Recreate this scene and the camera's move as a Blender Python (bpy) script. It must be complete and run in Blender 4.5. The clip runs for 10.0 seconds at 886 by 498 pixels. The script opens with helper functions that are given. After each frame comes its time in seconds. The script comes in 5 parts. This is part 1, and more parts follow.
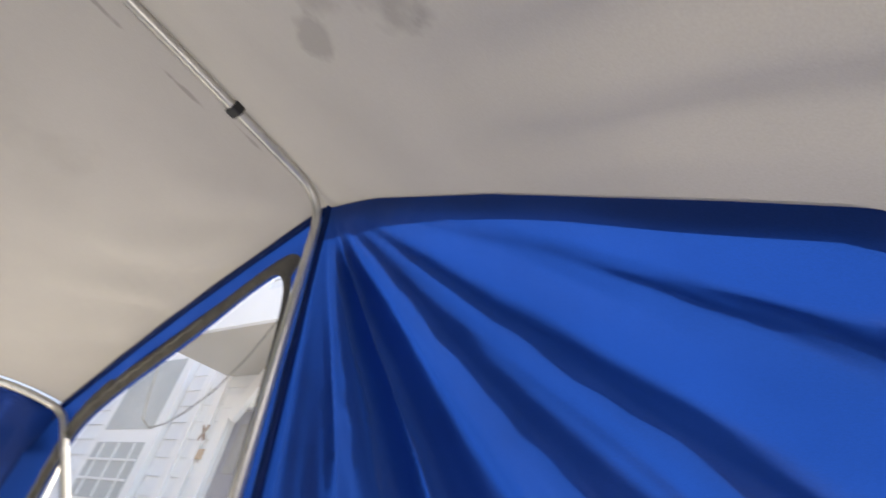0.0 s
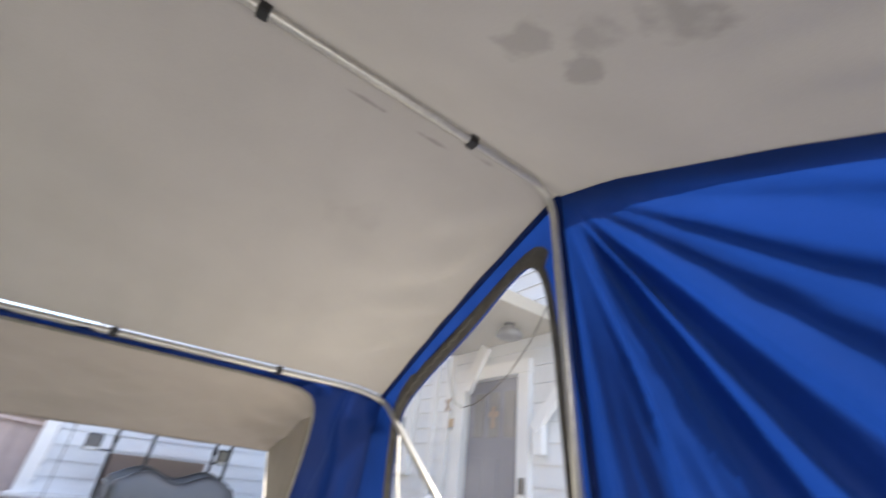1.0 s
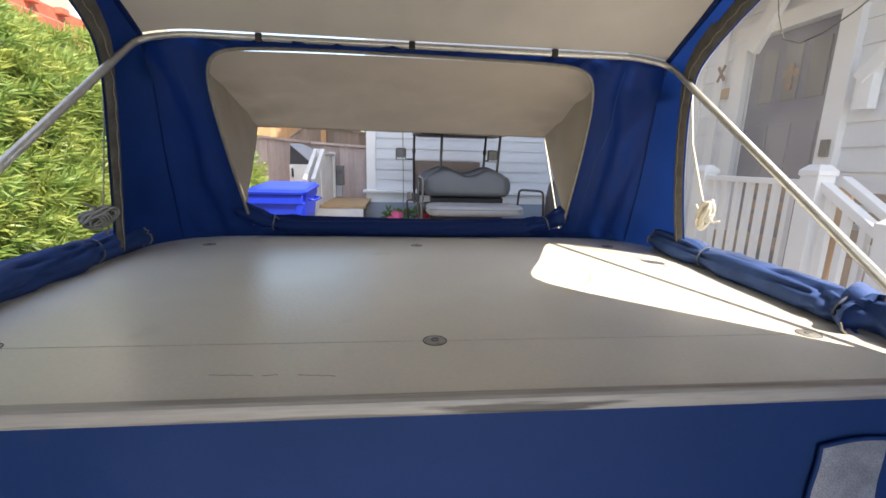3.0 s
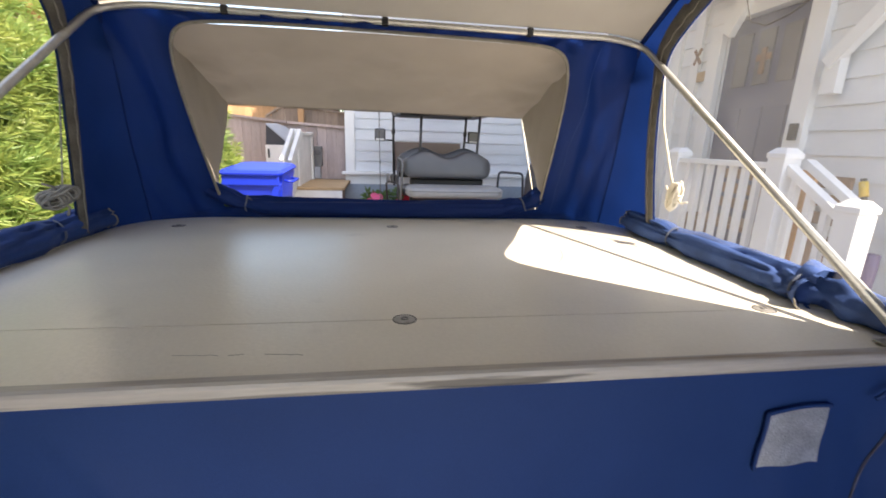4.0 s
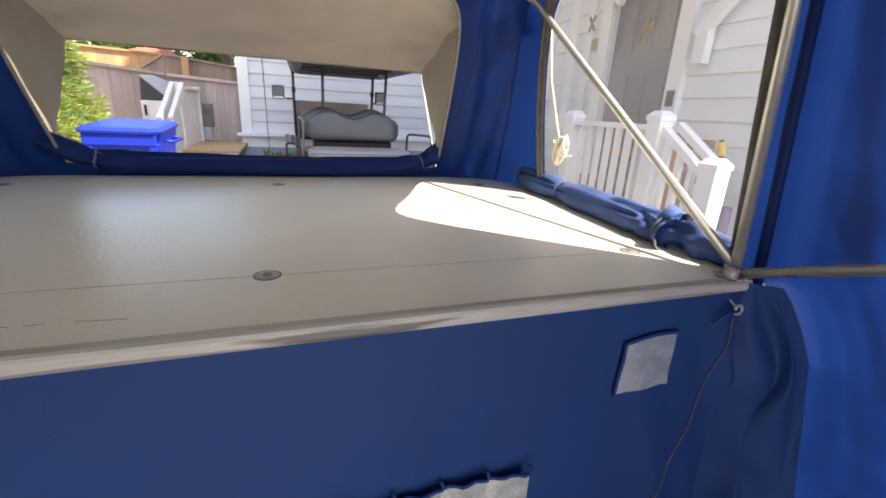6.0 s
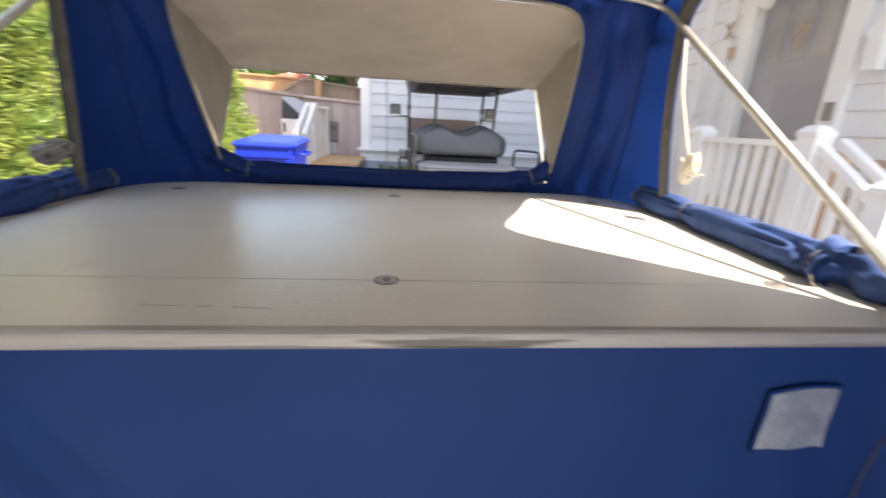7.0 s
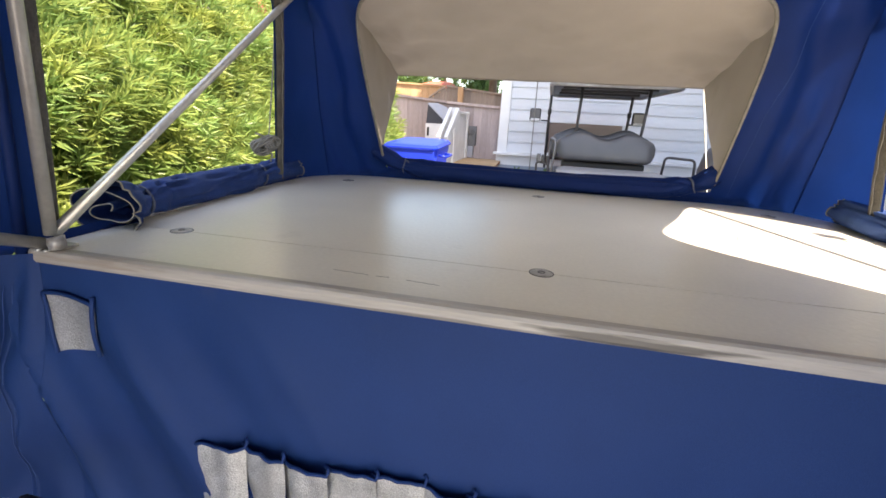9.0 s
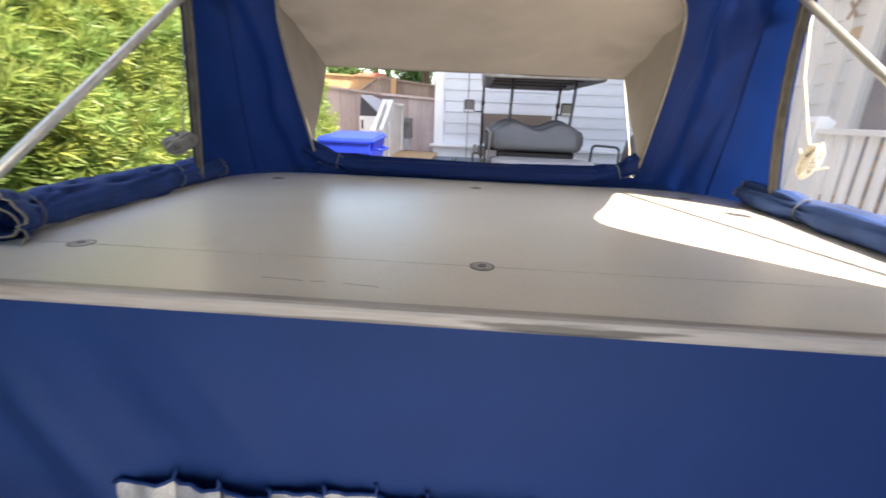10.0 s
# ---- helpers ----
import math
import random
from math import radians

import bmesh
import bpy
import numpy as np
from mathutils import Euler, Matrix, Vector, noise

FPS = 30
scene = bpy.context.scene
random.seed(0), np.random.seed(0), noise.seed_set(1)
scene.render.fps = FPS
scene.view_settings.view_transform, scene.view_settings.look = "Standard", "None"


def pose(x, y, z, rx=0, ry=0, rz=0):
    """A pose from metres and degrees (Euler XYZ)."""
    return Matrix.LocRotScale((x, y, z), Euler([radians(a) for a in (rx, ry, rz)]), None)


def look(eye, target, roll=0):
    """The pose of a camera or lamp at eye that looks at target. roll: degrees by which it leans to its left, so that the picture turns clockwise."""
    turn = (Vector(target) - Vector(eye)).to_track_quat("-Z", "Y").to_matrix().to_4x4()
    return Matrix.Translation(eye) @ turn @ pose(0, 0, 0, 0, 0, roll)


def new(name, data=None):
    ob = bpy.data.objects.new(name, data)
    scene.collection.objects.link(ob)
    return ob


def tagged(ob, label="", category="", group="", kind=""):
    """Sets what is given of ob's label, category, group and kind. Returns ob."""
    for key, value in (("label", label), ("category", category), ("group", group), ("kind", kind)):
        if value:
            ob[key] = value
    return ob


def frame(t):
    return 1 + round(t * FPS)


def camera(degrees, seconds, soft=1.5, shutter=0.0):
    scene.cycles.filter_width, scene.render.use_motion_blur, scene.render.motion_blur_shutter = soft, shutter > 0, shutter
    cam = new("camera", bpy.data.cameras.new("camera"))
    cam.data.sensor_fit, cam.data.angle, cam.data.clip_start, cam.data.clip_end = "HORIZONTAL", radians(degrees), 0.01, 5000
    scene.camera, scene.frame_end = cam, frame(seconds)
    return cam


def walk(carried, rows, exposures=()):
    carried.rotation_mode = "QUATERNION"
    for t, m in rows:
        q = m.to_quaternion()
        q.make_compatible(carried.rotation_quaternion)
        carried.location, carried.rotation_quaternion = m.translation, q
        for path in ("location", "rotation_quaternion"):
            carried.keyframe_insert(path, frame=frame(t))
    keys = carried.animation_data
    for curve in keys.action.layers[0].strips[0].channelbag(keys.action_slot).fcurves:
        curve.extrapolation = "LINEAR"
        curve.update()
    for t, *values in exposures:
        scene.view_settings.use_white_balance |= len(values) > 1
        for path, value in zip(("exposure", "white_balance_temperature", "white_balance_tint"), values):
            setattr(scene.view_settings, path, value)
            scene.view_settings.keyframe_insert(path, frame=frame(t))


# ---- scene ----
EXPO = [(0.0, 2.36, 6850, 13), (1.0, 2.15, 6800, 13), (1.5, 1.96, 6850, 12), (2.0, 1.70, 6850, 12), (2.5, 1.70, 7100, 12), (4.0, 1.92, 7750, 14), (6.5, 2.0, 7750, 15), (7.5, 2.16, 7750, 15), (10.0, 2.24, 7600, 15)]
H = 1.0  # height of the bed platform above the ground
cam = camera(92.94, 10.0, soft=1.6, shutter=0.4)
ROWS = [  # seconds, x, y, z over the platform, yaw, pitch, roll
    (0.0, 0.2878, -0.5798, 0.4590, -57.22, 37.04, 8.83),
    (0.5, 0.1929, -0.5501, 0.4504, -46.82, 35.28, 8.07),
    (1.0, 0.0799, -0.5044, 0.4323, -32.46, 29.17, 7.29),
    (1.5, -0.0030, -0.4823, 0.4264, -15.05, 18.71, 6.33),
    (2.0, -0.0442, -0.4614, 0.3978, -2.78, 4.78, 4.87),
    (2.5, -0.0692, -0.4601, 0.3457, -4.78, -8.33, 2.29),
    (4.0, -0.0440, -0.4673, 0.3363, -8.55, -14.06, 1.87),
    (4.5, 0.0284, -0.4829, 0.3190, -21.03, -16.99, 2.70),
    (5.0, 0.0572, -0.4701, 0.3100, -24.37, -17.58, 2.93),
    (6.5, 0.0441, -0.4437, 0.2833, -15.59, -17.63, 3.36),
    (7.0, 0.0206, -0.4422, 0.2858, -6.34, -16.59, 3.04),
    (7.5, -0.0462, -0.4638, 0.2674, 10.83, -15.82, 4.49),
    (8.0, -0.0498, -0.4746, 0.2669, 14.32, -17.18, 6.34),
    (8.5, -0.0441, -0.4754, 0.2661, 12.51, -16.91, 5.04),
    (9.0, -0.0415, -0.4770, 0.2644, 11.00, -16.77, 3.20),
    (9.5, -0.0402, -0.4789, 0.2658, 10.41, -16.89, 2.26),
    (10.0, -0.0381, -0.4519, 0.2663, 2.82, -17.40, 2.39),
]
walk(cam, [(t, pose(x, y, H + z) @ pose(0, 0, 0, 0, 0, yaw) @ pose(0, 0, 0, 90 + pitch) @ pose(0, 0, 0, 0, 0, roll)) for t, x, y, z, yaw, pitch, roll in ROWS],
     exposures=EXPO)

# ---- light ----
SUN = Vector((0.50, -0.56, 1.0))
world = bpy.data.worlds.new("world")
scene.world = world
world.use_nodes = True
sky = world.node_tree.nodes.new("ShaderNodeTexSky")
sky.sky_type, sky.sun_disc = "NISHITA", False
sky.sun_elevation = math.atan2(SUN.z, math.hypot(SUN.x, SUN.y))
sky.sun_rotation = math.atan2(SUN.x, SUN.y)
world.node_tree.links.new(sky.outputs[0], world.node_tree.nodes["Background"].inputs[0])
world.node_tree.nodes["Background"].inputs[1].default_value = 0.15
sun = new("sun", bpy.data.lights.new("sun", "SUN"))
sun.data.energy, sun.data.angle, sun.data.color = 4.2, radians(0.5), (1.0, 0.95, 0.88)
sun.matrix_world = look(SUN * 10, (0, 0, 0))


FRONT, FAR, SEAM = 0.098, 1.48, 0.30  # platform: front edge, far edge, joint


# ---- materials ----
def mat(name, color, rough=0.6, metal=0.0, grain=0.0, grain_scale=400, blotch=0.0, blotch_scale=6, bump=0.0, bump_scale=300,
        through_light=0.0, wave=None, spec=0.5, per_piece=0.0, stretch=(1, 1, 1), dirt=None, islands=None, stains=()):
    m = bpy.data.materials.new(name)
    m.use_nodes = True
    n, l = m.node_tree.nodes, m.node_tree.links
    b, out = n["Principled BSDF"], n["Material Output"]
    b.inputs["Roughness"].default_value, b.inputs["Metallic"].default_value = rough, metal
    b.inputs["Specular IOR Level"].default_value = spec
    co = n.new("ShaderNodeTexCoord")
    mp = n.new("ShaderNodeMapping")
    mp.inputs["Scale"].default_value = stretch
    l.new(co.outputs["Object"], mp.inputs[0])
    rgb = n.new("ShaderNodeRGB")
    rgb.outputs[0].default_value = (*color, 1)
    cur = rgb.outputs[0]

    def scaled(fac, amount):
        nonlocal cur
        r = n.new("ShaderNodeMapRange")
        r.inputs["To Min"].default_value, r.inputs["To Max"].default_value = 1 - amount, 1 + amount
        r.inputs["From Min"].default_value, r.inputs["From Max"].default_value = 0.25, 0.75
        l.new(fac, r.inputs["Value"])
        x = n.new("ShaderNodeVectorMath")
        x.operation = "SCALE"
        l.new(cur, x.inputs[0])
        l.new(r.outputs[0], x.inputs["Scale"])
        cur = x.outputs[0]

    def noisy(scale, detail=3):
        t = n.new("ShaderNodeTexNoise")
        t.inputs["Scale"].default_value, t.inputs["Detail"].default_value = scale, detail
        l.new(mp.outputs[0], t.inputs["Vector"])
        return t.outputs["Fac"]
    if blotch:
        scaled(noisy(blotch_scale, 5), blotch)
    if grain:
        scaled(noisy(grain_scale, 2), grain)
    if per_piece:
        oi = n.new("ShaderNodeObjectInfo")
        scaled(oi.outputs["Random"], per_piece)
    if islands:
        # another colour for some leaves, in clumps
        g = n.new("ShaderNodeNewGeometry")
        a = n.new("ShaderNodeMath")
        a.operation = "MULTIPLY_ADD"
        l.new(g.outputs["Random Per Island"], a.inputs[0])
        a.inputs[1].default_value = 0.22
        l.new(noisy(islands[1], 3), a.inputs[2])
        r = n.new("ShaderNodeMapRange")
        r.inputs["From Min"].default_value, r.inputs["From Max"].default_value = 0.46, 0.80
        l.new(a.outputs[0], r.inputs["Value"])
        x = n.new("ShaderNodeMix")
        x.data_type = "RGBA"
        l.new(r.outputs[0], x.inputs["Factor"])
        l.new(cur, x.inputs["A"])
        x.inputs["B"].default_value = (*islands[0], 1)
        cur = x.outputs["Result"]
    if dirt:
        dcol, dscale, dlow, damount = dirt
        r = n.new("ShaderNodeMapRange")
        r.inputs["From Min"].default_value, r.inputs["From Max"].default_value, r.inputs["To Max"].default_value = dlow, dlow + 0.12, damount
        l.new(noisy(dscale, 6), r.inputs["Value"])
        x = n.new("ShaderNodeMix")
        x.data_type = "RGBA"
        l.new(r.outputs[0], x.inputs["Factor"])
        l.new(cur, x.inputs["A"])
        x.inputs["B"].default_value = (*dcol, 1)
        cur = x.outputs["Result"]
    for c, size, dark in stains:
        # one ragged stain: place, half sizes, colour share taken away
        v = n.new("ShaderNodeVectorMath")
        v.operation = "SUBTRACT"
        l.new(co.outputs["Object"], v.inputs[0])
        v.inputs[1].default_value = c
        d = n.new("ShaderNodeVectorMath")
        d.operation = "DIVIDE"
        l.new(v.outputs[0], d.inputs[0])
        d.inputs[1].default_value = size
        ln = n.new("ShaderNodeVectorMath")
        ln.operation = "LENGTH"
        l.new(d.outputs[0], ln.inputs[0])
        ad = n.new("ShaderNodeMath")
        ad.operation = "MULTIPLY_ADD"
        l.new(noisy(22, 5), ad.inputs[0])
        ad.inputs[1].default_value = 2.2
        l.new(ln.outputs["Value"], ad.inputs[2])
        r = n.new("ShaderNodeMapRange")
        r.inputs["From Min"].default_value, r.inputs["From Max"].default_value = 1.55, 2.0
        r.inputs["To Min"].default_value, r.inputs["To Max"].default_value = 1 - dark, 1.0
        l.new(ad.outputs[0], r.inputs["Value"])
        x = n.new("ShaderNodeVectorMath")
        x.operation = "SCALE"
        l.new(cur, x.inputs[0])
        l.new(r.outputs[0], x.inputs["Scale"])
        cur = x.outputs[0]
    l.new(cur, b.inputs["Base Color"])
    if bump:
        u = n.new("ShaderNodeBump")
        u.inputs["Strength"].default_value, u.inputs["Distance"].default_value = bump, 0.002
        l.new(noisy(bump_scale, 3), u.inputs["Height"])
        l.new(u.outputs[0], b.inputs["Normal"])
    if through_light:
        tr = n.new("ShaderNodeBsdfTranslucent")
        l.new(cur, tr.inputs["Color"])
        mx = n.new("ShaderNodeMixShader")
        mx.inputs[0].default_value = through_light
        l.new(b.outputs[0], mx.inputs[1])
        l.new(tr.outputs[0], mx.inputs[2])
        l.new(mx.outputs[0], out.inputs[0])
    return m


CREAM = mat("cream_canvas", (0.395, 0.372, 0.332), 0.9, grain=0.05, grain_scale=600, blotch=0.05, blotch_scale=5, bump=0.2, bump_scale=700, through_light=0.05, spec=0.1,
            dirt=((0.27, 0.25, 0.215), 3.6, 0.68, 0.35),
            stains=[((0.322, -0.255, H + 0.945), (0.036, 0.060, 0.06), 0.20), ((0.354, -0.327, H + 0.908), (0.036, 0.038, 0.06), 0.17), ((0.404, -0.283, H + 0.931), (0.032, 0.038, 0.06), 0.23),
                    ((0.390, -0.415, H + 0.860), (0.055, 0.038, 0.06), 0.22), ((0.410, -0.440, H + 0.848), (0.020, 0.020, 0.05), 0.24),
                    ((0.250, 0.137, H + 1.111), (0.065, 0.005, 0.03), 0.30), ((0.410, 0.139, H + 1.111), (0.060, 0.005, 0.03), 0.30), ((0.56, 0.118, H + 1.118), (0.06, 0.004, 0.03), 0.25)])
# Darker, browner copy of the cream canvas, used for the awning.
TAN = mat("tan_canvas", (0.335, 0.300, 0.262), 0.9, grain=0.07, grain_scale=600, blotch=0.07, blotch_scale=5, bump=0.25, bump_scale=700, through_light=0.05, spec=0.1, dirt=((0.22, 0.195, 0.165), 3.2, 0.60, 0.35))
BLUE = mat("blue_canvas", (0.0044, 0.0262, 0.140), 0.55, grain=0.12, grain_scale=700, blotch=0.14, blotch_scale=4, bump=0.25, bump_scale=800, through_light=0.335, spec=0.22)
NAVY = mat("navy_skirt_canvas", (0.0118, 0.0405, 0.144), 0.6, grain=0.12, grain_scale=700, blotch=0.10, blotch_scale=4, bump=0.3, bump_scale=800, spec=0.22, dirt=((0.05, 0.06, 0.10), 7, 0.68, 0.4))
# Sunlight on the right roll is put into this paler blue, besides fading.
FADED_LIT = mat("faded_sunlit_canvas", (0.040, 0.085, 0.24), 0.7, grain=0.14, grain_scale=600, blotch=0.22, blotch_scale=14, bump=0.4, bump_scale=600, spec=0.25)
TIE = mat("grey_blue_tape", (0.10, 0.12, 0.17), 0.8, grain=0.25, grain_scale=250, blotch=0.3, blotch_scale=30)
# Darker copy of the same canvas for the left roll.
ROLLED = mat("deep_blue_canvas", (0.017, 0.048, 0.175), 0.65, grain=0.14, grain_scale=600, blotch=0.22, blotch_scale=14, bump=0.4, bump_scale=600, spec=0.25)
HEM = mat("brown_blue_cord", (0.060, 0.062, 0.095), 0.7, grain=0.3, grain_scale=80, blotch=0.5, blotch_scale=9)
BIND = mat("grey_binding", (0.22, 0.205, 0.175), 0.85, grain=0.25, grain_scale=250, blotch=0.2, blotch_scale=30, bump=0.4, bump_scale=400)
SILVER = mat("silver_loop_tape", (0.50, 0.50, 0.48), 0.42, metal=0.55, grain=0.32, grain_scale=420, blotch=0.28, blotch_scale=26, bump=0.9, bump_scale=260)
BOARD = mat("platform_laminate", (0.77, 0.73, 0.63), 0.29, spec=0.46, grain=0.035, grain_scale=120, blotch=0.06, blotch_scale=3, bump=0.38, bump_scale=85,
            dirt=((0.40, 0.37, 0.30), 4, 0.66, 0.4))
ALU = mat("aluminium_trim", (0.44, 0.41, 0.365), 0.36, metal=0.0, grain=0.10, grain_scale=60, blotch=0.15, blotch_scale=12, stretch=(0.3, 4, 4),
          dirt=((0.17, 0.10, 0.05), 6, 0.56, 0.75),
          stains=[((0.10, FRONT - 0.012, H - 0.014), (0.19, 0.03, 0.012), 0.72), ((-0.25, FRONT - 0.012, H - 0.019), (0.40, 0.03, 0.006), 0.40), ((0.70, FRONT - 0.012, H - 0.019), (0.30, 0.03, 0.006), 0.35)])
STEEL = mat("steel_tube", (0.54, 0.53, 0.49), 0.32, metal=0.62, grain=0.08, grain_scale=90, blotch=0.1, blotch_scale=20)
DISC = mat("worn_disc", (0.36, 0.345, 0.32), 0.4, metal=0.35, grain=0.2, grain_scale=120, blotch=0.2, blotch_scale=40)
BLACK = mat("black_plastic", (0.015, 0.015, 0.016), 0.5, grain=0.1, grain_scale=200, bump=0.2)
WHITE = mat("white_paint", (0.80, 0.80, 0.79), 0.55, grain=0.02, grain_scale=90, blotch=0.04, blotch_scale=3, bump=0.1, bump_scale=120)
SIDING = mat("white_lap_siding", (0.72, 0.74, 0.76), 0.6, grain=0.03, grain_scale=40, blotch=0.05, blotch_scale=2, per_piece=0.03, stretch=(1, 0.2, 1))
DOOR = mat("grey_door_paint", (0.085, 0.095, 0.155), 0.4, grain=0.04, grain_scale=60, blotch=0.06, blotch_scale=3)
WOOD = mat("brown_wood", (0.25, 0.14, 0.08), 0.6, grain=0.2, grain_scale=30, blotch=0.15, blotch_scale=5, stretch=(6, 6, 0.6), per_piece=0.12)
FENCE = mat("weathered_board", (0.40, 0.325, 0.305), 0.85, grain=0.15, grain_scale=25, blotch=0.15, blotch_scale=3, stretch=(6, 6, 0.5), per_piece=0.12, bump=0.3, bump_scale=40)
TREAD = mat("tan_deck_board", (0.42, 0.28, 0.15), 0.75, grain=0.15, grain_scale=20, blotch=0.12, blotch_scale=4, stretch=(0.5, 6, 6), per_piece=0.08)
BIN = mat("blue_bin_plastic", (0.003, 0.022, 0.36), 0.40, grain=0.05, grain_scale=90, blotch=0.06, blotch_scale=4)
VINYL = mat("grey_seat_vinyl", (0.075, 0.075, 0.08), 0.36, grain=0.08, grain_scale=150, blotch=0.08, blotch_scale=6, bump=0.25, bump_scale=200)
RED = mat("red_body_paint", (0.45, 0.03, 0.04), 0.25, blotch=0.05)
GREY = mat("grey_metal", (0.16, 0.16, 0.165), 0.45, metal=0.5, grain=0.1, grain_scale=60)
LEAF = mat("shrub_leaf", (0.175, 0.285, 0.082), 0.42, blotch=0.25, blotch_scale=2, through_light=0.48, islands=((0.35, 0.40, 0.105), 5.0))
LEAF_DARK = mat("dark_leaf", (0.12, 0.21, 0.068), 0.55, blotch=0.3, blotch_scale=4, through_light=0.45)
TRUNK = mat("bark", (0.12, 0.085, 0.06), 0.9, grain=0.3, grain_scale=30, bump=0.5, bump_scale=40)
CONCRETE = mat("concrete", (0.34, 0.33, 0.31), 0.9, grain=0.1, grain_scale=90, blotch=0.12, blotch_scale=1.2, bump=0.4, bump_scale=80)
GREY_LINE = mat("grey_line", (0.20, 0.195, 0.185), 0.85, grain=0.2, grain_scale=300, blotch=0.2, blotch_scale=40, bump=0.6, bump_scale=500)
ROPE = mat("white_rope", (0.72, 0.68, 0.58), 0.85, grain=0.15, grain_scale=300, bump=0.6, bump_scale=500)
FLOORING = mat("groundsheet", (0.10, 0.10, 0.11), 0.8, grain=0.15, grain_scale=200, blotch=0.1)
ROOF = mat("terracotta_roof", (0.36, 0.10, 0.06), 0.85, grain=0.2, grain_scale=12, blotch=0.15, blotch_scale=2)
STUCCO = mat("cream_stucco", (0.40, 0.36, 0.29), 0.9, grain=0.06, grain_scale=40, blotch=0.06, blotch_scale=1.5)
ZIP_TAPE = mat("charcoal_zip_tape", (0.105, 0.098, 0.085), 0.8, grain=0.25, grain_scale=250, blotch=0.35, blotch_scale=24, bump=0.4, bump_scale=400)
# Black lifted to grey, putting the outdoor veiling glare into the colour.
CART = mat("glare_lifted_black", (0.045, 0.043, 0.044), 0.45, grain=0.1, grain_scale=120, blotch=0.2, blotch_scale=9)
# Grey carries the sunlit shine along the black roof's rim.
CART_RIM = mat("sunlit_rim_grey", (0.33, 0.32, 0.31), 0.5, grain=0.08, grain_scale=90, blotch=0.25, blotch_scale=10)
CHALKY = mat("chalky_white_paint", (0.70, 0.69, 0.68), 0.65, grain=0.05, grain_scale=60, blotch=0.12, blotch_scale=4, bump=0.1, bump_scale=120)
GLASS = mat("dark_window_glass", (0.12, 0.12, 0.125), 0.25, spec=0.5, blotch=0.1)


def film_mat():
    """Clear window plastic; haze and a light-dimming grey tint are put into its colour."""
    m = bpy.data.materials.new("hazy_clear_plastic")
    m.use_nodes = True
    n, l = m.node_tree.nodes, m.node_tree.links
    b = n["Principled BSDF"]
    b.inputs["Base Color"].default_value, b.inputs["Roughness"].default_value = (0.80, 0.80, 0.79, 1), 0.35
    tr, clear, half, mix = (n.new("ShaderNode" + k) for k in ("BsdfTranslucent", "BsdfTransparent", "MixShader", "MixShader"))
    tr.inputs["Color"].default_value = (0.80, 0.80, 0.79, 1)
    l.new(b.outputs[0], half.inputs[1])
    l.new(tr.outputs[0], half.inputs[2])
    clear.inputs["Color"].default_value = (0.70, 0.71, 0.715, 1)
    haze_noise = n.new("ShaderNodeTexNoise")
    haze_noise.inputs["Scale"].default_value, haze_noise.inputs["Detail"].default_value = 7, 5
    co = n.new("ShaderNodeTexCoord")
    l.new(co.outputs["Object"], haze_noise.inputs["Vector"])
    r = n.new("ShaderNodeMapRange")
    r.inputs["From Min"].default_value, r.inputs["From Max"].default_value = 0.3, 0.75
    r.inputs["To Min"].default_value, r.inputs["To Max"].default_value = 0.05, 0.10
    l.new(haze_noise.outputs["Fac"], r.inputs["Value"])
    l.new(r.outputs[0], mix.inputs[0])
    l.new(clear.outputs[0], mix.inputs[1])
    l.new(half.outputs[0], mix.inputs[2])
    l.new(mix.outputs[0], n["Material Output"].inputs[0])
    return m


FILM = film_mat()


# ---- mesh helpers ----
def finish(name, bm, material, smooth=True):
    me = bpy.data.meshes.new(name)
    bmesh.ops.recalc_face_normals(bm, faces=bm.faces) if len(bm.faces) < 60000 else None
    bm.to_mesh(me)
    bm.free()
    me.materials.append(material)
    for p in me.polygons:
        p.use_smooth = smooth
    return me


def part(name, bm, material, parent=None, label="", smooth=False):
    ob = new(name, finish(name, bm, material, smooth))
    if parent:
        ob.parent = parent
        if parent.type == "EMPTY":
            ob.matrix_parent_inverse = parent.matrix_basis.inverted()
    if label:
        ob["label"] = label
    return ob


def thing(name, label, category, at=(0, 0, 0), group="", kind=""):
    ob = new(name)
    ob.empty_display_size = 0.05
    ob.location = at
    ob.matrix_basis = Matrix.Translation(at)
    return tagged(ob, label, category, group, kind)


def P(x, y, z):
    return Vector((x, y, z + H))


def box(cx, cy, cz, sx, sy, sz, bevel=0.0, turn=None, bm=None):
    bm = bm or bmesh.new()
    r = bmesh.ops.create_cube(bm, size=1.0)
    vs = r["verts"]
    for v in vs:
        v.co = Vector((v.co.x * sx, v.co.y * sy, v.co.z * sz))
    if bevel:
        es = list({e for v in vs for e in v.link_edges})
        out = bmesh.ops.bevel(bm, geom=es, offset=bevel, segments=2, affect="EDGES", profile=0.5)
        vs = list({v for f in out["faces"] for v in f.verts} | {v for v in vs if v.is_valid})
    m = Matrix.Translation((cx, cy, cz)) @ (turn or Matrix())
    for v in vs:
        v.co = m @ v.co
    return bm


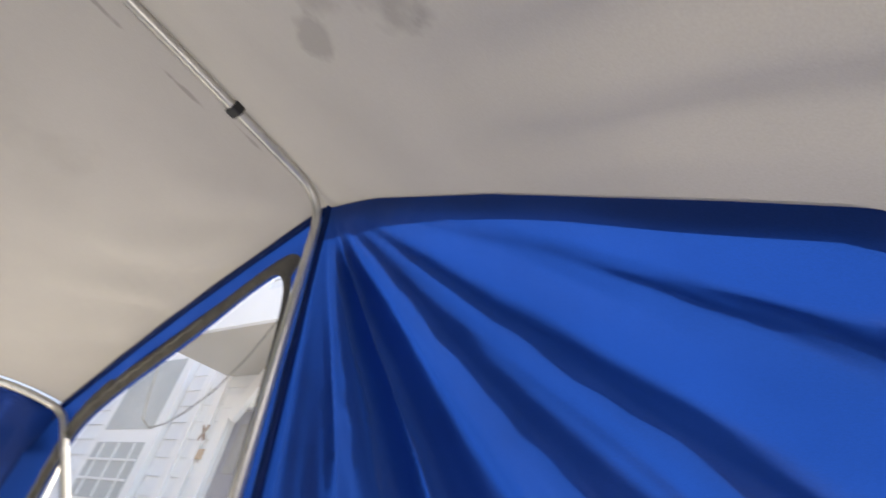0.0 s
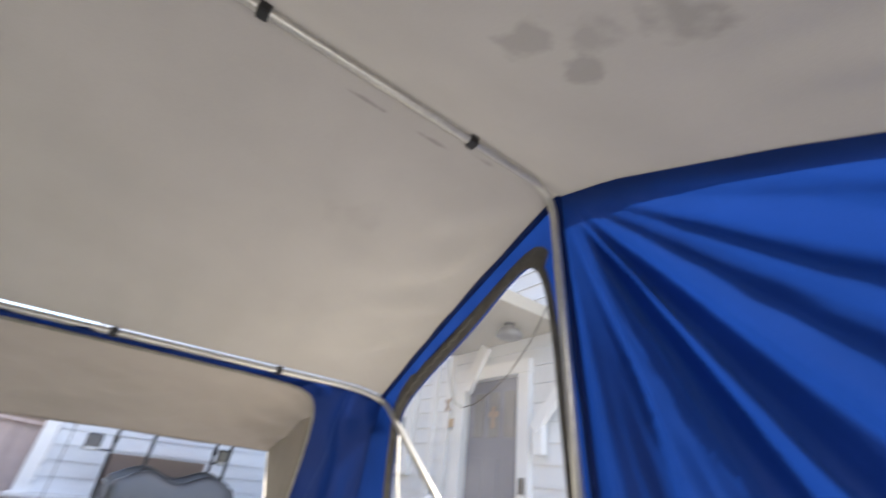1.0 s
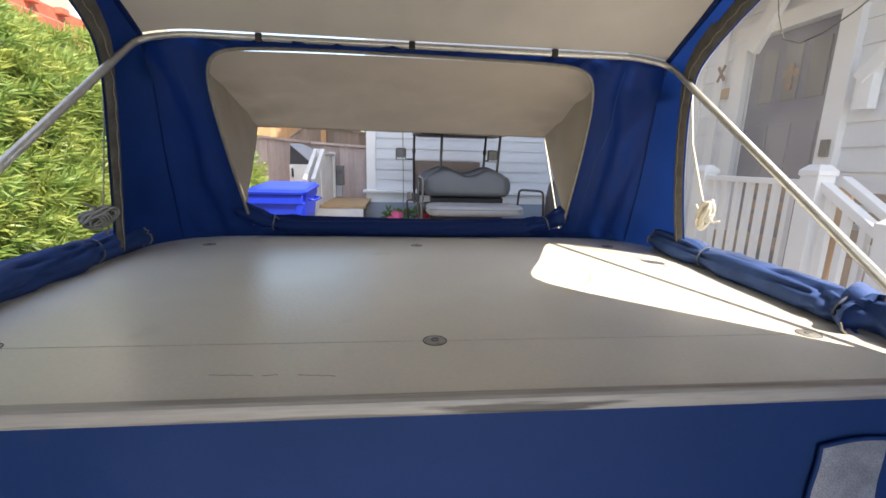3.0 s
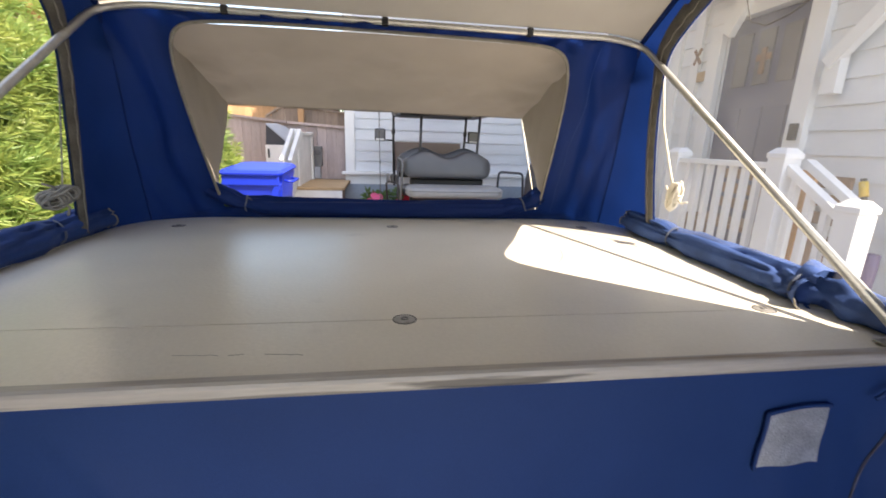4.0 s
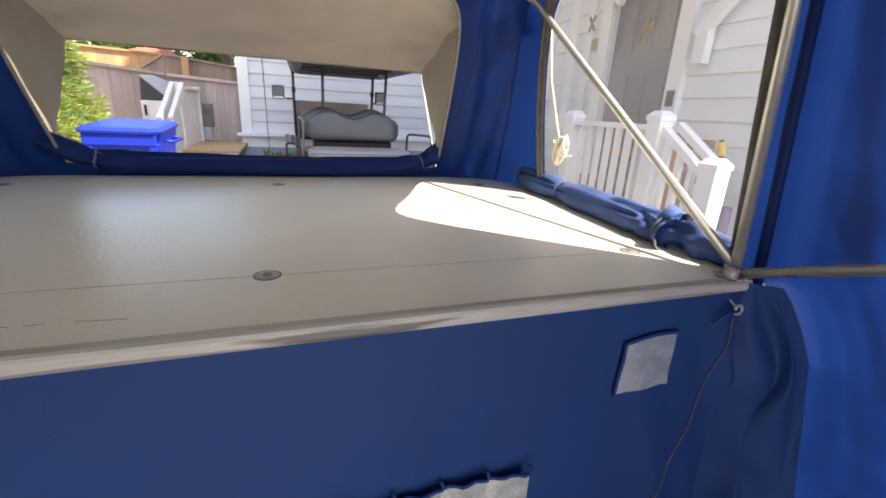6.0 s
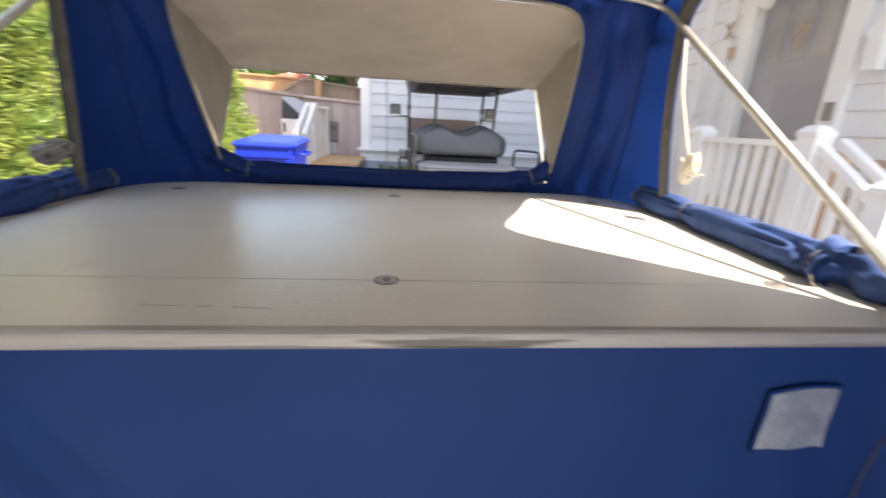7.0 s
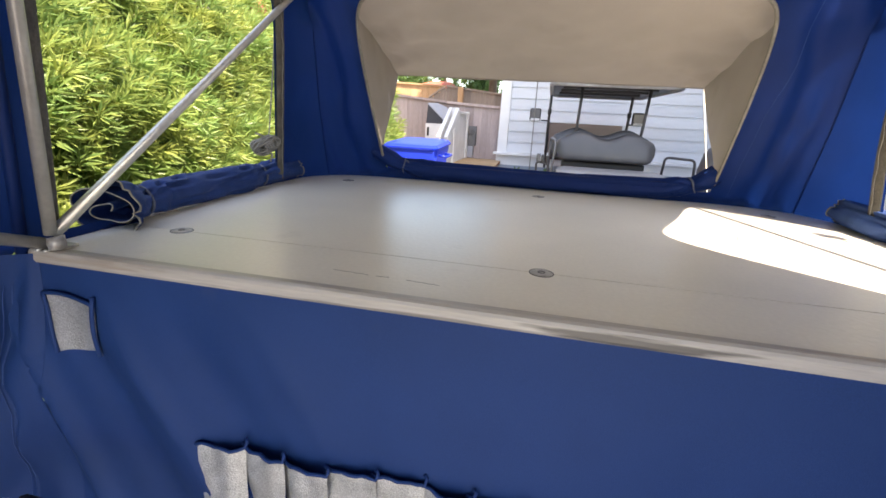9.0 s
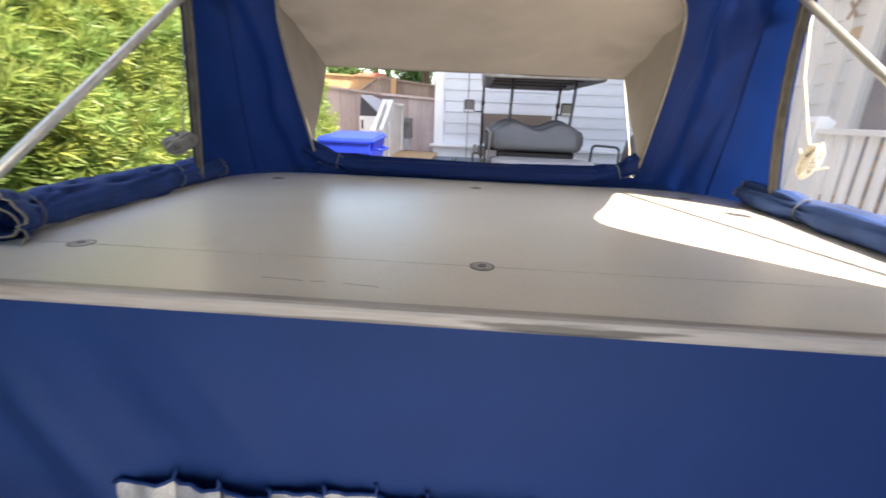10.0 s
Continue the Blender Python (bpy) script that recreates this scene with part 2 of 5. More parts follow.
def rounded(points, radius, steps=6):
    """A polyline with its inner corners rounded."""
    pts = [Vector(p) for p in points]
    out = [pts[0]]
    for a, b, c in zip(pts, pts[1:], pts[2:]):
        r = min(radius, (a - b).length * 0.45, (c - b).length * 0.45)
        p, q = b + (a - b).normalized() * r, b + (c - b).normalized() * r
        for i in range(steps + 1):
            t = i / steps
            out.append(p * (1 - t) ** 2 + b * 2 * t * (1 - t) + q * t * t)
    out.append(pts[-1])
    return out


def tube(points, radius, n=10, closed=False, bm=None, radii=None, caps=True, flat=1.0):
    bm = bm or bmesh.new()
    pts = [Vector(p) for p in points]
    rings, side = [], None
    k = len(pts)
    for i, p in enumerate(pts):
        a = pts[i - 1] if (i or closed) else p
        b = pts[(i + 1) % k] if (i < k - 1 or closed) else p
        d = (b - a).normalized()
        if side is None:
            side = d.orthogonal().normalized()
        side = (side - d * side.dot(d)).normalized()
        up = d.cross(side)
        r = radii[i] if radii else radius
        rings.append([bm.verts.new(p + side * math.cos(j * math.tau / n) * r + up * math.sin(j * math.tau / n) * r * flat) for j in range(n)])
    for i in range(k if closed else k - 1):
        a, b = rings[i], rings[(i + 1) % k]
        for j in range(n):
            bm.faces.new((a[j], a[(j + 1) % n], b[(j + 1) % n], b[j]))
    if caps and not closed:
        bm.faces.new(rings[0][::-1])
        bm.faces.new(rings[-1])
    return bm


def grid(fn, nu, nv, bm=None, keep=None):
    bm = bm or bmesh.new()
    vs = [[bm.verts.new(fn(i / nu, j / nv)) for j in range(nv + 1)] for i in range(nu + 1)]
    for i in range(nu):
        for j in range(nv):
            if keep is None or keep((i + 0.5) / nu, (j + 0.5) / nv):
                bm.faces.new((vs[i][j], vs[i + 1][j], vs[i + 1][j + 1], vs[i][j + 1]))
    return bm


def ring_sheet(outer, inner, rows, shape):
    """Cloth between two closed outlines with as many points each."""
    bm = bmesh.new()
    n = len(outer)
    vs = [[bm.verts.new(shape(outer[i].lerp(inner[i], j / rows), j / rows)) for j in range(rows + 1)] for i in range(n)]
    for i in range(n):
        for j in range(rows):
            bm.faces.new((vs[i][j], vs[(i + 1) % n][j], vs[(i + 1) % n][j + 1], vs[i][j + 1]))
    return bm


def smooth_closed(points, rounds=3):
    pts = [Vector(p) for p in points]
    for _ in range(rounds):
        pts = [q for a, b in zip(pts, pts[1:] + pts[:1]) for q in (a.lerp(b, 0.25), a.lerp(b, 0.75))]
    return pts


def wob(p, scale, amount):
    return noise.noise(Vector(p) * scale) * amount


# ---- ground ----
def ground_sheet():
    bm = grid(lambda u, v: Vector(((u - 0.5) * 400, (v - 0.5) * 400, 0)), 8, 8)
    return tagged(part("ground", bm, CONCRETE), "pale grey concrete driveway and ground", "ground", kind="structure")


ground_sheet()


# ---- camper: platform, skirt, frame ----
def half_width(y):
    return 0.93 + 0.085 * min(y, 1.3)


def platform():
    th = thing("bed_platform", "grey-beige laminate bed platform with a metal front edge", "bed platform", P(0, 0, 0))
    for name, y0, y1 in (("front_board", FRONT, SEAM - 0.0016), ("rear_board", SEAM + 0.0016, FAR)):
        out = [(half_width(y0), y0), (half_width(y1), y1), (-half_width(y1), y1), (-half_width(y0), y0)]
        if name == "rear_board":
            r, w = 0.16, half_width(FAR)
            arc = [(w - r + r * math.sin(a), FAR - r + r * math.cos(a)) for a in [i * math.pi / 16 for i in range(9)]][::-1]
            out = [(half_width(y0), y0)] + arc + [(-x, y) for x, y in arc[::-1]] + [(-half_width(y0), y0)]
        bm = bmesh.new()
        top = [bm.verts.new(P(x, y, 0)) for x, y in out]
        bot = [bm.verts.new(P(x, y, -0.02)) for x, y in out]
        bm.faces.new(top)
        bm.faces.new(bot[::-1])
        for i in range(len(out)):
            j = (i + 1) % len(out)
            bm.faces.new((top[i], bot[i], bot[j], top[j]))
        part(name, bm, BOARD, th)
    part("joint_strip", box(0, SEAM, H - 0.006, 2 * half_width(SEAM) - 0.01, 0.003, 0.009), BLACK, th, "dark joint between the boards")
    w = half_width(FRONT)
    prof = [(0.012, 0.003), (-0.003, 0.0035), (-0.009, 0.001), (-0.0115, -0.004), (-0.012, -0.016), (-0.010, -0.021), (-0.004, -0.0235), (0.006, -0.0235)]
    bm = bmesh.new()
    ends = [[bm.verts.new(P(x, FRONT + dy, dz)) for dy, dz in prof] for x in np.linspace(-w, w, 30)]
    for a, b in zip(ends, ends[1:]):
        for i in range(len(prof) - 1):
            bm.faces.new((a[i], b[i], b[i + 1], a[i + 1]))
    bm.faces.new(ends[0])
    bm.faces.new(ends[-1])
    part("front_trim", bm, ALU, th, "scuffed metal edge trim with brown stains")
    r, wf = 0.16, half_width(FAR)
    arc = [P(wf - r + r * math.sin(a), FAR - r + r * math.cos(a), 0.002) for a in [i * math.pi / 16 for i in range(9)]]
    edge = [P(half_width(0.1), 0.1, 0.002)] + arc[::-1] + [P(-p.x, p.y, 0.002) for p in arc] + [P(-half_width(0.1), 0.1, 0.002)]
    part("edge_rail", tube(edge, 0.008, 8), ALU, th, "narrow metal rail round the edge", smooth=True)
    for x, y in ((0, SEAM), (0.8, SEAM), (-0.79, SEAM), (0, 1.236), (0.82, 1.236), (-0.81, 1.238)):
        bm = bmesh.new()
        prof = [(0.0, 0.0014), (0.010, 0.0017), (0.020, 0.0014), (0.022, 0.0)]
        n = 20
        rings = [[bm.verts.new(P(x + r * math.cos(k * math.tau / n), y + r * math.sin(k * math.tau / n), z)) for k in range(n)] for r, z in prof[1:]]
        bm.faces.new(rings[0])
        for a, b in zip(rings, rings[1:]):
            for k in range(n):
                bm.faces.new((a[k], b[k], b[(k + 1) % n], a[(k + 1) % n]))
        d = part("fixing_disc", bm, DISC, th, "round steel fixing disc", smooth=True)
        part("rim_gap", tube([P(x + 0.0228 * math.cos(k * math.tau / 20), y + 0.0228 * math.sin(k * math.tau / 20), 0.0002) for k in range(20)], 0.0009, 5, closed=True), BLACK, d)
        part("slot", tube([P(x + 0.006 * math.cos(k * math.tau / 12), y + 0.006 * math.sin(k * math.tau / 12), 0.0016) for k in range(12)], 0.0018, 5, closed=True), GREY, d)
    return th


platform()


def pole(name, pts, radius, parent, label=""):
    return part(name, tube(pts, radius, 12), STEEL, parent, label, smooth=True)


RIDGE = [P(0.885, 0.105, 0.03), P(0.765, 0.085, 1.125), P(-0.765, 0.085, 1.125), P(-0.885, 0.105, 0.03)]
REAR = [P(0.885, 0.11, 0.03), P(0.905, 1.08, 0.70), P(0.78, 1.085, 0.722), P(-0.78, 1.085, 0.722), P(-0.905, 1.08, 0.70), P(-0.885, 0.11, 0.03)]
NEAR = [P(0.89, 0.10, 0.013), P(0.90, -1.02, 0.475), P(-0.90, -1.02, 0.455), P(-0.89, 0.10, 0.013)]


def tent_frame():
    th = thing("tent_poles", "steel tube tent bows hinged at the platform corners", "tent poles", P(0, 0.1, 0.02))
    pole("ridge_bow", rounded(RIDGE, 0.09), 0.0105, th)
    pole("rear_bow", rounded(REAR, 0.12), 0.0105, th)
    pole("near_bow", rounded(NEAR, 0.12), 0.0105, th)
    for s in (-1, 1):
        b = part("hinge", box(s * 0.880, 0.116, H + 0.0055, 0.034, 0.036, 0.005, 0.0015), DISC, th, "small steel hinge plate")
        part("lug", box(s * 0.872, 0.103, H + 0.016, 0.006, 0.030, 0.024, 0.0015), STEEL, b)
        head = [P(s * 0.862, 0.100 + dy, 0.018) for dy in (0.004, -0.010, -0.015, -0.017)]
        part("bolt", tube(head, 0.011, 14, radii=[0.0125, 0.0125, 0.010, 0.005]), DISC, b, smooth=True)
        for dx in (0.018, 0.036):
            part("screw", tube([P(s * (0.862 + dx), FRONT - 0.010, 0.0015), P(s * (0.862 + dx), FRONT - 0.010, 0.006)], 0.005, 8), STEEL, b, smooth=True)
    for x, y, z in ((0.497, 0.085, 1.125), (0.02, 0.085, 1.125), (-0.497, 0.085, 1.125), (0.47, 1.085, 0.722), (-0.03, 1.085, 0.722), (-0.53, 1.085, 0.722)):
        part("strap", box(x, y, H + z, 0.022, 0.027, 0.027, 0.004), BLACK, th, "black strap clip")
    return th


tent_frame()


# ---- camper: cloth ----
def lerp(a, b, t):
    return a + (b - a) * t


def roof_rear(u, v):
    # u across, v from ridge to rear bow
    s = 2 * u - 1
    w = lerp(0.79, 0.90, v) - 0.012 * math.sin(math.pi * v)
    y = lerp(0.085, 1.085, v)
    z = lerp(1.140, 0.738, v)
    edge = max(0, abs(s) - 0.8) / 0.2
    z -= 0.010 * math.sin(math.pi * v) * (1 - s * s) + 0.02 * edge ** 2
    p = P(s * w, y, z)
    wr = max(0, abs(s) - 0.62) / 0.38
    z2 = 0.034 * wr * math.sin(16 * abs(s) + 30 * v + 3 * noise.noise(p * 3)) * math.sin(math.pi * v)
    fold = max(0, v - 0.55) / 0.45
    z2 += 0.016 * fold * math.sin(40 * s + 4 * noise.noise(p * 4)) * (0.4 + 0.6 * noise.noise(p * 2))
    p.z += (z2 * (1 - abs(s) ** 10) + wob(p, 5, 0.006) * (1 - abs(s) ** 10)) * min(1, 8 * v) * min(1, 6 * (1 - v))
    return p


def edge_near(v):
    y = lerp(0.085, -1.15, v)
    x = np.interp(-y, [-0.085, 0.07, 0.40, 0.65, 0.73, 1.15], [0.79, 0.745, 0.665, 0.625, 0.615, 0.88])
    return float(x), y


def roof_near(u, v):
    s = 2 * u - 1
    w, y = edge_near(v)
    z = lerp(1.140, 0.475, v)
    p = P(s * w, y, z - 0.02 * math.sin(math.pi * v) * (1 - s * s) - 0.02 * (max(0, abs(s) - 0.8) / 0.2) ** 2 * max(0.0, 1 - 6 * v))
    inner = 1 - abs(s) ** 6
    p.z += (0.009 * math.sin(26 * v + 4 * s + 3 * noise.noise(p * 2.5)) * min(1, 3 * v) * abs(s) + wob(p, 4, 0.008) * min(1, 6 * v)) * inner
    for c, wd in ((0.72, 0.05), (0.88, 0.035)):
        p.z += 0.030 * math.exp(-((abs(s) - c - 0.03 * math.sin(7 * v)) / wd) ** 2) * max(0.0, min(1, (v - 0.35) * 4)) * inner
    return p


def roof():
    th = thing("tent_roof", "cream canvas tent roof stretched over steel bows", "tent roof", P(0, 0, 1.1))
    part("rear_slope", grid(roof_rear, 60, 44), CREAM, th, smooth=True)
    part("near_slope", grid(roof_near, 60, 60), CREAM, th, "water-stained cream canvas", smooth=True)


roof()


def side_x(y, z):
    return 0.925 + 0.075 * y - 0.115 * z


END_TOP, END_LOW = (1.095, 0.715), (1.44, 0.0)


def end_y(z):
    return lerp(END_LOW[0], END_TOP[0], max(0.0, min(1, z / 0.715)))


def round_corner(p, rear=False):
    """Lay the cloth in a soft bend where side and rear panels meet."""
    z = p.z - H
    xc = float(np.interp(z, [0, 0.3, 0.62, 0.70], [1.05, 1.0, 0.93, 0.90]))
    yc = end_y(z)
    r = lerp(0.38, 0.20, max(0.0, min(1, z / 0.66)))
    ax, sg = abs(p.x), math.copysign(1, p.x)
    along = max(0.0, xc - ax) if rear else min(0.0, p.y - yc)
    if z > 0.68 or abs(along) >= r:
        return p
    u = (r - along) / (2 * r)
    bx = (1 - u) ** 2 * (xc - r) + 2 * u * (1 - u) * xc + u * u * xc
    by = (1 - u) ** 2 * yc + 2 * u * (1 - u) * yc + u * u * (yc - r)
    fx, fy = (xc - along, yc) if along > 0 else (xc, yc + along)
    fade = max(0.0, min(1, (0.68 - z) / 0.10))
    return p + Vector((sg * (bx - fx), by - fy, 0)) * fade


def side_panel(s):
    """Blue panel between ridge bow, rear bow and platform, with a big window."""
    seam = [roof_rear(1.0, v) for v in [i / 60 for i in range(61)]]
    outer = [P(side_x(0.085, 0), 0.085, -0.01).lerp(seam[0], k / 6) for k in range(6)] + seam + [P(0.900, end_y(0.70), 0.70), P(0.915, end_y(0.66), 0.66), P(0.93, end_y(0.62), 0.62), P(1.0, end_y(0.3), 0.3), P(1.05, end_y(0), -0.01)]
    win = [(0.140, 0.02), (0.140, 0.02), (0.140, 0.5), (0.142, 0.88), (0.19, 0.985), (0.30, 0.955), (0.50, 0.855), (0.84, 0.70), (0.925, 0.60), (0.955, 0.30), (0.985, 0.02), (0.985, 0.02)]
    if s > 0:
        win = [(y + 0.055 * min(1, max(0.0, (z - 0.1) * 5)) if y > 0.8 else y, z) for y, z in win]
    inner = smooth_closed([P(side_x(y, z), y, z) for y, z in win], 2)
    c = sum(inner, Vector()) / len(inner)

    def by_angle(pts, n):
        # points of the outline on n rays from the window's middle
        out = []
        ang = [math.atan2(p.z - c.z, p.y - c.y) for p in pts]
        for k in range(n):
            a = -math.pi + math.tau * k / n
            best = None
            for i in range(len(pts)):
                a0, a1 = ang[i], ang[(i + 1) % len(pts)]
                d = (a1 - a0 + math.pi) % math.tau - math.pi
                e = (a - a0 + math.pi) % math.tau - math.pi
                if d and 0 <= e / d <= 1:
                    best = pts[i].lerp(pts[(i + 1) % len(pts)], e / d)
            out.append(best)
        return out
    n = 300
    o, q = by_angle(outer, n), by_angle(inner, n)
    flip = lambda p: Vector((s * p.x, p.y, p.z))
    o, q = [flip(p) for p in o], [flip(p) for p in q]
    th = thing("tent_side_panel", "blue canvas tent side with an open zipped window", "tent wall", P(s * 0.93, 0.6, 0), "tent side panels")
    part("panel", ring_sheet(o, q, 8, lambda p, t: round_corner(p) + Vector((s * (wob(p, 6, 0.012) * math.sin(math.pi * t)), 0, 0))), BLUE, th, smooth=True)
    mid_q = sum(q, Vector()) / len(q)
    if s > 0:
        part("clear_window", ring_sheet(q, [mid_q] * n, 6, lambda p, t: p + Vector((s * (0.004 + wob(p, 5, 0.010) * math.sin(math.pi * t)), 0, 0))), FILM, th, "clear plastic window with haze and a dimming tint added", smooth=True)
        slack = [(0.145, 0.86), (0.233, 0.768), (0.32, 0.705), (0.403, 0.667), (0.47, 0.645), (0.535, 0.638), (0.585, 0.660), (0.605, 0.72), (0.615, 0.79)]
        part("slack_cord", tube([P(side_x(y, z) - 0.012, y, z) for y, z in slack], 0.0014, 6), ZIP_TAPE, th, "thin slack cord", smooth=True)
    rim = [p + Vector((-s * 0.006, 0, 0)) for p in q if p.z > H + 0.025]
    first = max(range(len(rim)), key=lambda i: (rim[i] - rim[i - 1]).length)
    rim = rim[first:] + rim[:first]
    bm = bmesh.new()
    strips = []
    for i, p in enumerate(rim):
        out_ = p - Vector((c.x * s, c.y, c.z))
        out_.x = 0
        out_.normalize()
        high = max(0.0, min(1, (p.z - H - 0.55) / 0.15)) * (1 if p.y > 0.17 else 0)
        wide = 0.018 + 0.036 * high + (0.016 if p.y > 0.8 else 0.0)
        wav = wob(p, 18, 0.006)
        strips.append([bm.verts.new(p - out_ * 0.010 + Vector((-s * 0.010, 0, 0))), bm.verts.new(p + out_ * wide * 0.35 + Vector((-s * (0.018 + wav), 0, 0))),
                       bm.verts.new(p + out_ * wide * 0.7 + Vector((-s * (0.015 - wav), 0, 0))), bm.verts.new(p + out_ * wide + Vector((-s * 0.012, 0, 0)))])
    for a, b in zip(strips, strips[1:]):
        for i in range(3):
            bm.faces.new((a[i], b[i], b[i + 1], a[i + 1]))
    bind = part("window_binding", bm, ZIP_TAPE, th, "dirty grey zip binding", smooth=True)
    part("zip", tube([p + Vector((-s * 0.006, 0, 0)) for p in rim], 0.0045, 6), BLACK, bind, "black zip", smooth=True)
    mid = [p + Vector((-s * 0.021, 0, 0)) + (p - Vector((c.x * s, c.y, c.z))).normalized() * (0.010 + 0.003 * math.sin(i * 0.9)) for i, p in enumerate(rim)]
    mid = [p for p in mid if p.y > 0.45]
    part("stitched_cord", tube(mid, 0.0014, 5), BIND, bind, "grey stitched cord", smooth=True)
    part("seam_piping", tube([Vector((s * p.x, p.y, p.z)) for p in outer[:-2]], 0.010, 8), BLUE, th, smooth=True)
    corner = [P(float(np.interp(z, [0, 0.3, 0.62], [1.05, 1.0, 0.93])), end_y(z), z) for z in [0.66 - 0.033 * k for k in range(21)]]
    part("corner_seam", tube([round_corner(Vector((s * p.x, p.y, p.z))) for p in corner], 0.0025, 8), BLUE, th, smooth=True)


for s in (-1, 1):
    side_panel(s)


# slope of the long pulls that run from the ridge corner: degrees from straight down, how steep
PULLS = [(0, 0), (18, 0), (22, -0.4), (29, 0.4), (37, -0.2), (42.4, 0.7), (44.0, -1.0), (45.0, -0.9), (46.6, -0.5), (49.2, 0.8), (50.6, -0.9), (52.3, -1.0), (54.2, 0.9), (56.4, 0.7), (57.9, -0.9), (60.2, -1.1), (61.0, 0.3), (61.7, 0.8), (64, 0.6), (72, -0.5), (90, 0)]
FOLD_AT = np.linspace(0, radians(90), 361)
FOLD_OUT = -1.25 * np.cumsum(np.convolve(np.interp(np.degrees(FOLD_AT), [p[0] for p in PULLS], [p[1] for p in PULLS]), np.ones(5) / 5, "same")) * (FOLD_AT[1] - FOLD_AT[0])


def near_side(s):
    """Blue side wall beside the camera: folds run out from the ridge corner."""
    top = P(0.79, 0.085, 1.13)

    def fn(u, v):
        # u along the wall towards the camera's end, v down: roof edge, bow, floor
        a = roof_near(1.0, u)
        zb = lerp(0.0, 0.45, u)
        mid = P(lerp(side_x(0.085, 0), 0.96, u), lerp(0.085, -1.17, u), zb)
        low = P(lerp(1.08, 0.98, u), lerp(0.085, -1.22, u), -0.985)
        k = 0.55
        t = max(0.0, (v - k) / (1 - k))
        p = a.lerp(mid, v / k) if v < k else mid.lerp(low, t)
        p.x += (low.x - mid.x) * (min(1, 5 * t) ** 0.6 - t) * (t > 0)
        d = Vector((0, p.y - top.y, p.z - top.z))
        r, ang = d.length, math.atan2(-d.y, -d.z)
        w = ang * 17 + 1.3 * noise.noise(Vector((ang * 3, r * 1.0, 0.3)))
        amp = min(0.052, 0.12 * r) * (0.55 + 0.45 * max(0.0, 1 - r / 1.7))
        f = 1.5 * (1 - abs(math.sin(w * 0.80))) ** 1.3 + 0.30 * math.sin(2.3 * w + 1) + 0.35 * noise.noise(Vector((ang * 26, r * 2, 1)))
        amp *= 1 - 0.85 * max(0.0, min(1, (ang - 0.62) * 8))
        push = amp * f * min(1, u * 10) * min(1, v * 12)
        bend = ang + 0.020 * noise.noise(Vector((ang * 5, r * 2.2, 4.0)))
        push += r * float(np.interp(bend, FOLD_AT, FOLD_OUT)) * min(1, u * 8) * min(1, v * 18) * max(0.25, min(1, 2.6 - r * 1.3))
        calm = 1 - 0.8 * max(0.0, min(1, (v - 0.50) * 8)) * max(0.0, 1 - u * 5)
        p.x += 0.010 * (abs(noise.noise(Vector((ang * 34, r * 3.5, 9.0)))) - 0.2) * min(1, r * 2) * min(1, u * 8) * min(1, v * 14) + push * calm
        p.x += (wob(p, 7, 0.012) + wob(p, 22, 0.004)) * min(1, u * 8) * min(1, v * 10)
        return Vector((s * p.x, p.y, p.z))
    th = thing("tent_wall", "bright blue canvas tent wall with folds from the ridge", "tent wall", P(s * 0.9, -0.5, -0.98), "tent walls")
    part("canvas", grid(fn, 180, 170), BLUE, th, smooth=True)

    def hem(u, v):
        p = roof_near(1.0, u)
        return Vector((s * (p.x - 0.002 + 0.060 * v * max(0.6, 1 - 1.2 * u)), p.y, p.z + 0.003 - 0.022 * v * max(0.3, 1 - 1.8 * u) + 0.004 * math.sin(30 * u) * v))
    part("roof_valance", grid(hem, 60, 4), CREAM, th, "cream roof hem overhanging the wall", smooth=True)
    return fn


WALL = {s: near_side(s) for s in (-1, 1)}


def near_end():
    """Canvas beside an unseen doorway, left open so daylight from behind brightens the skirt."""
    th = thing("tent_end_wall", "blue canvas beside an assumed open tent doorway, out of view", "tent wall", P(0, -1.2, -0.98))
    for s in (-1, 1):
        def fn(u, v, s=s):
            p = P(s * lerp(0.97, 0.74, u), -1.19, lerp(0.46, -0.985, v))
            p.y += 0.02 * math.sin(14 * u) * math.sin(math.pi * v)
            return p
        part("door_flap", grid(fn, 16, 20), BLUE, th, smooth=True)
    tagged(part("floor", box(0, -0.56, 0.012, 1.9, 1.3, 0.02), FLOORING), "grey vinyl groundsheet inside the tent", "floor", kind="structure")


near_end()


def below_platform():
    """Side canvas that hangs from the platform to the ground."""
    th = thing("lower_side_canvas", "blue canvas hanging from the platform side", "canvas skirt", P(0, 0.6, -0.98))
    for s in (-1, 1):
        def fn(u, v, s=s):
            y = lerp(0.085, 1.40, u)
            p = P(s * (half_width(y) + 0.012), y, lerp(-0.005, -0.985, v))
            p.x += s * (0.02 * math.sin(18 * u + 3 * v + 2 * noise.noise(p * 2)) * v + wob(p, 5, 0.02) * v)
            return p
        part("canvas", grid(fn, 50, 30), BLUE, th, smooth=True)
    part("rear_canvas", grid(lambda u, v: P(lerp(-1.05, 1.05, u), 1.47 + 0.02 * math.sin(30 * u) * v, lerp(-0.02, -0.985, v)), 50, 20), BLUE, th, smooth=True)


below_platform()


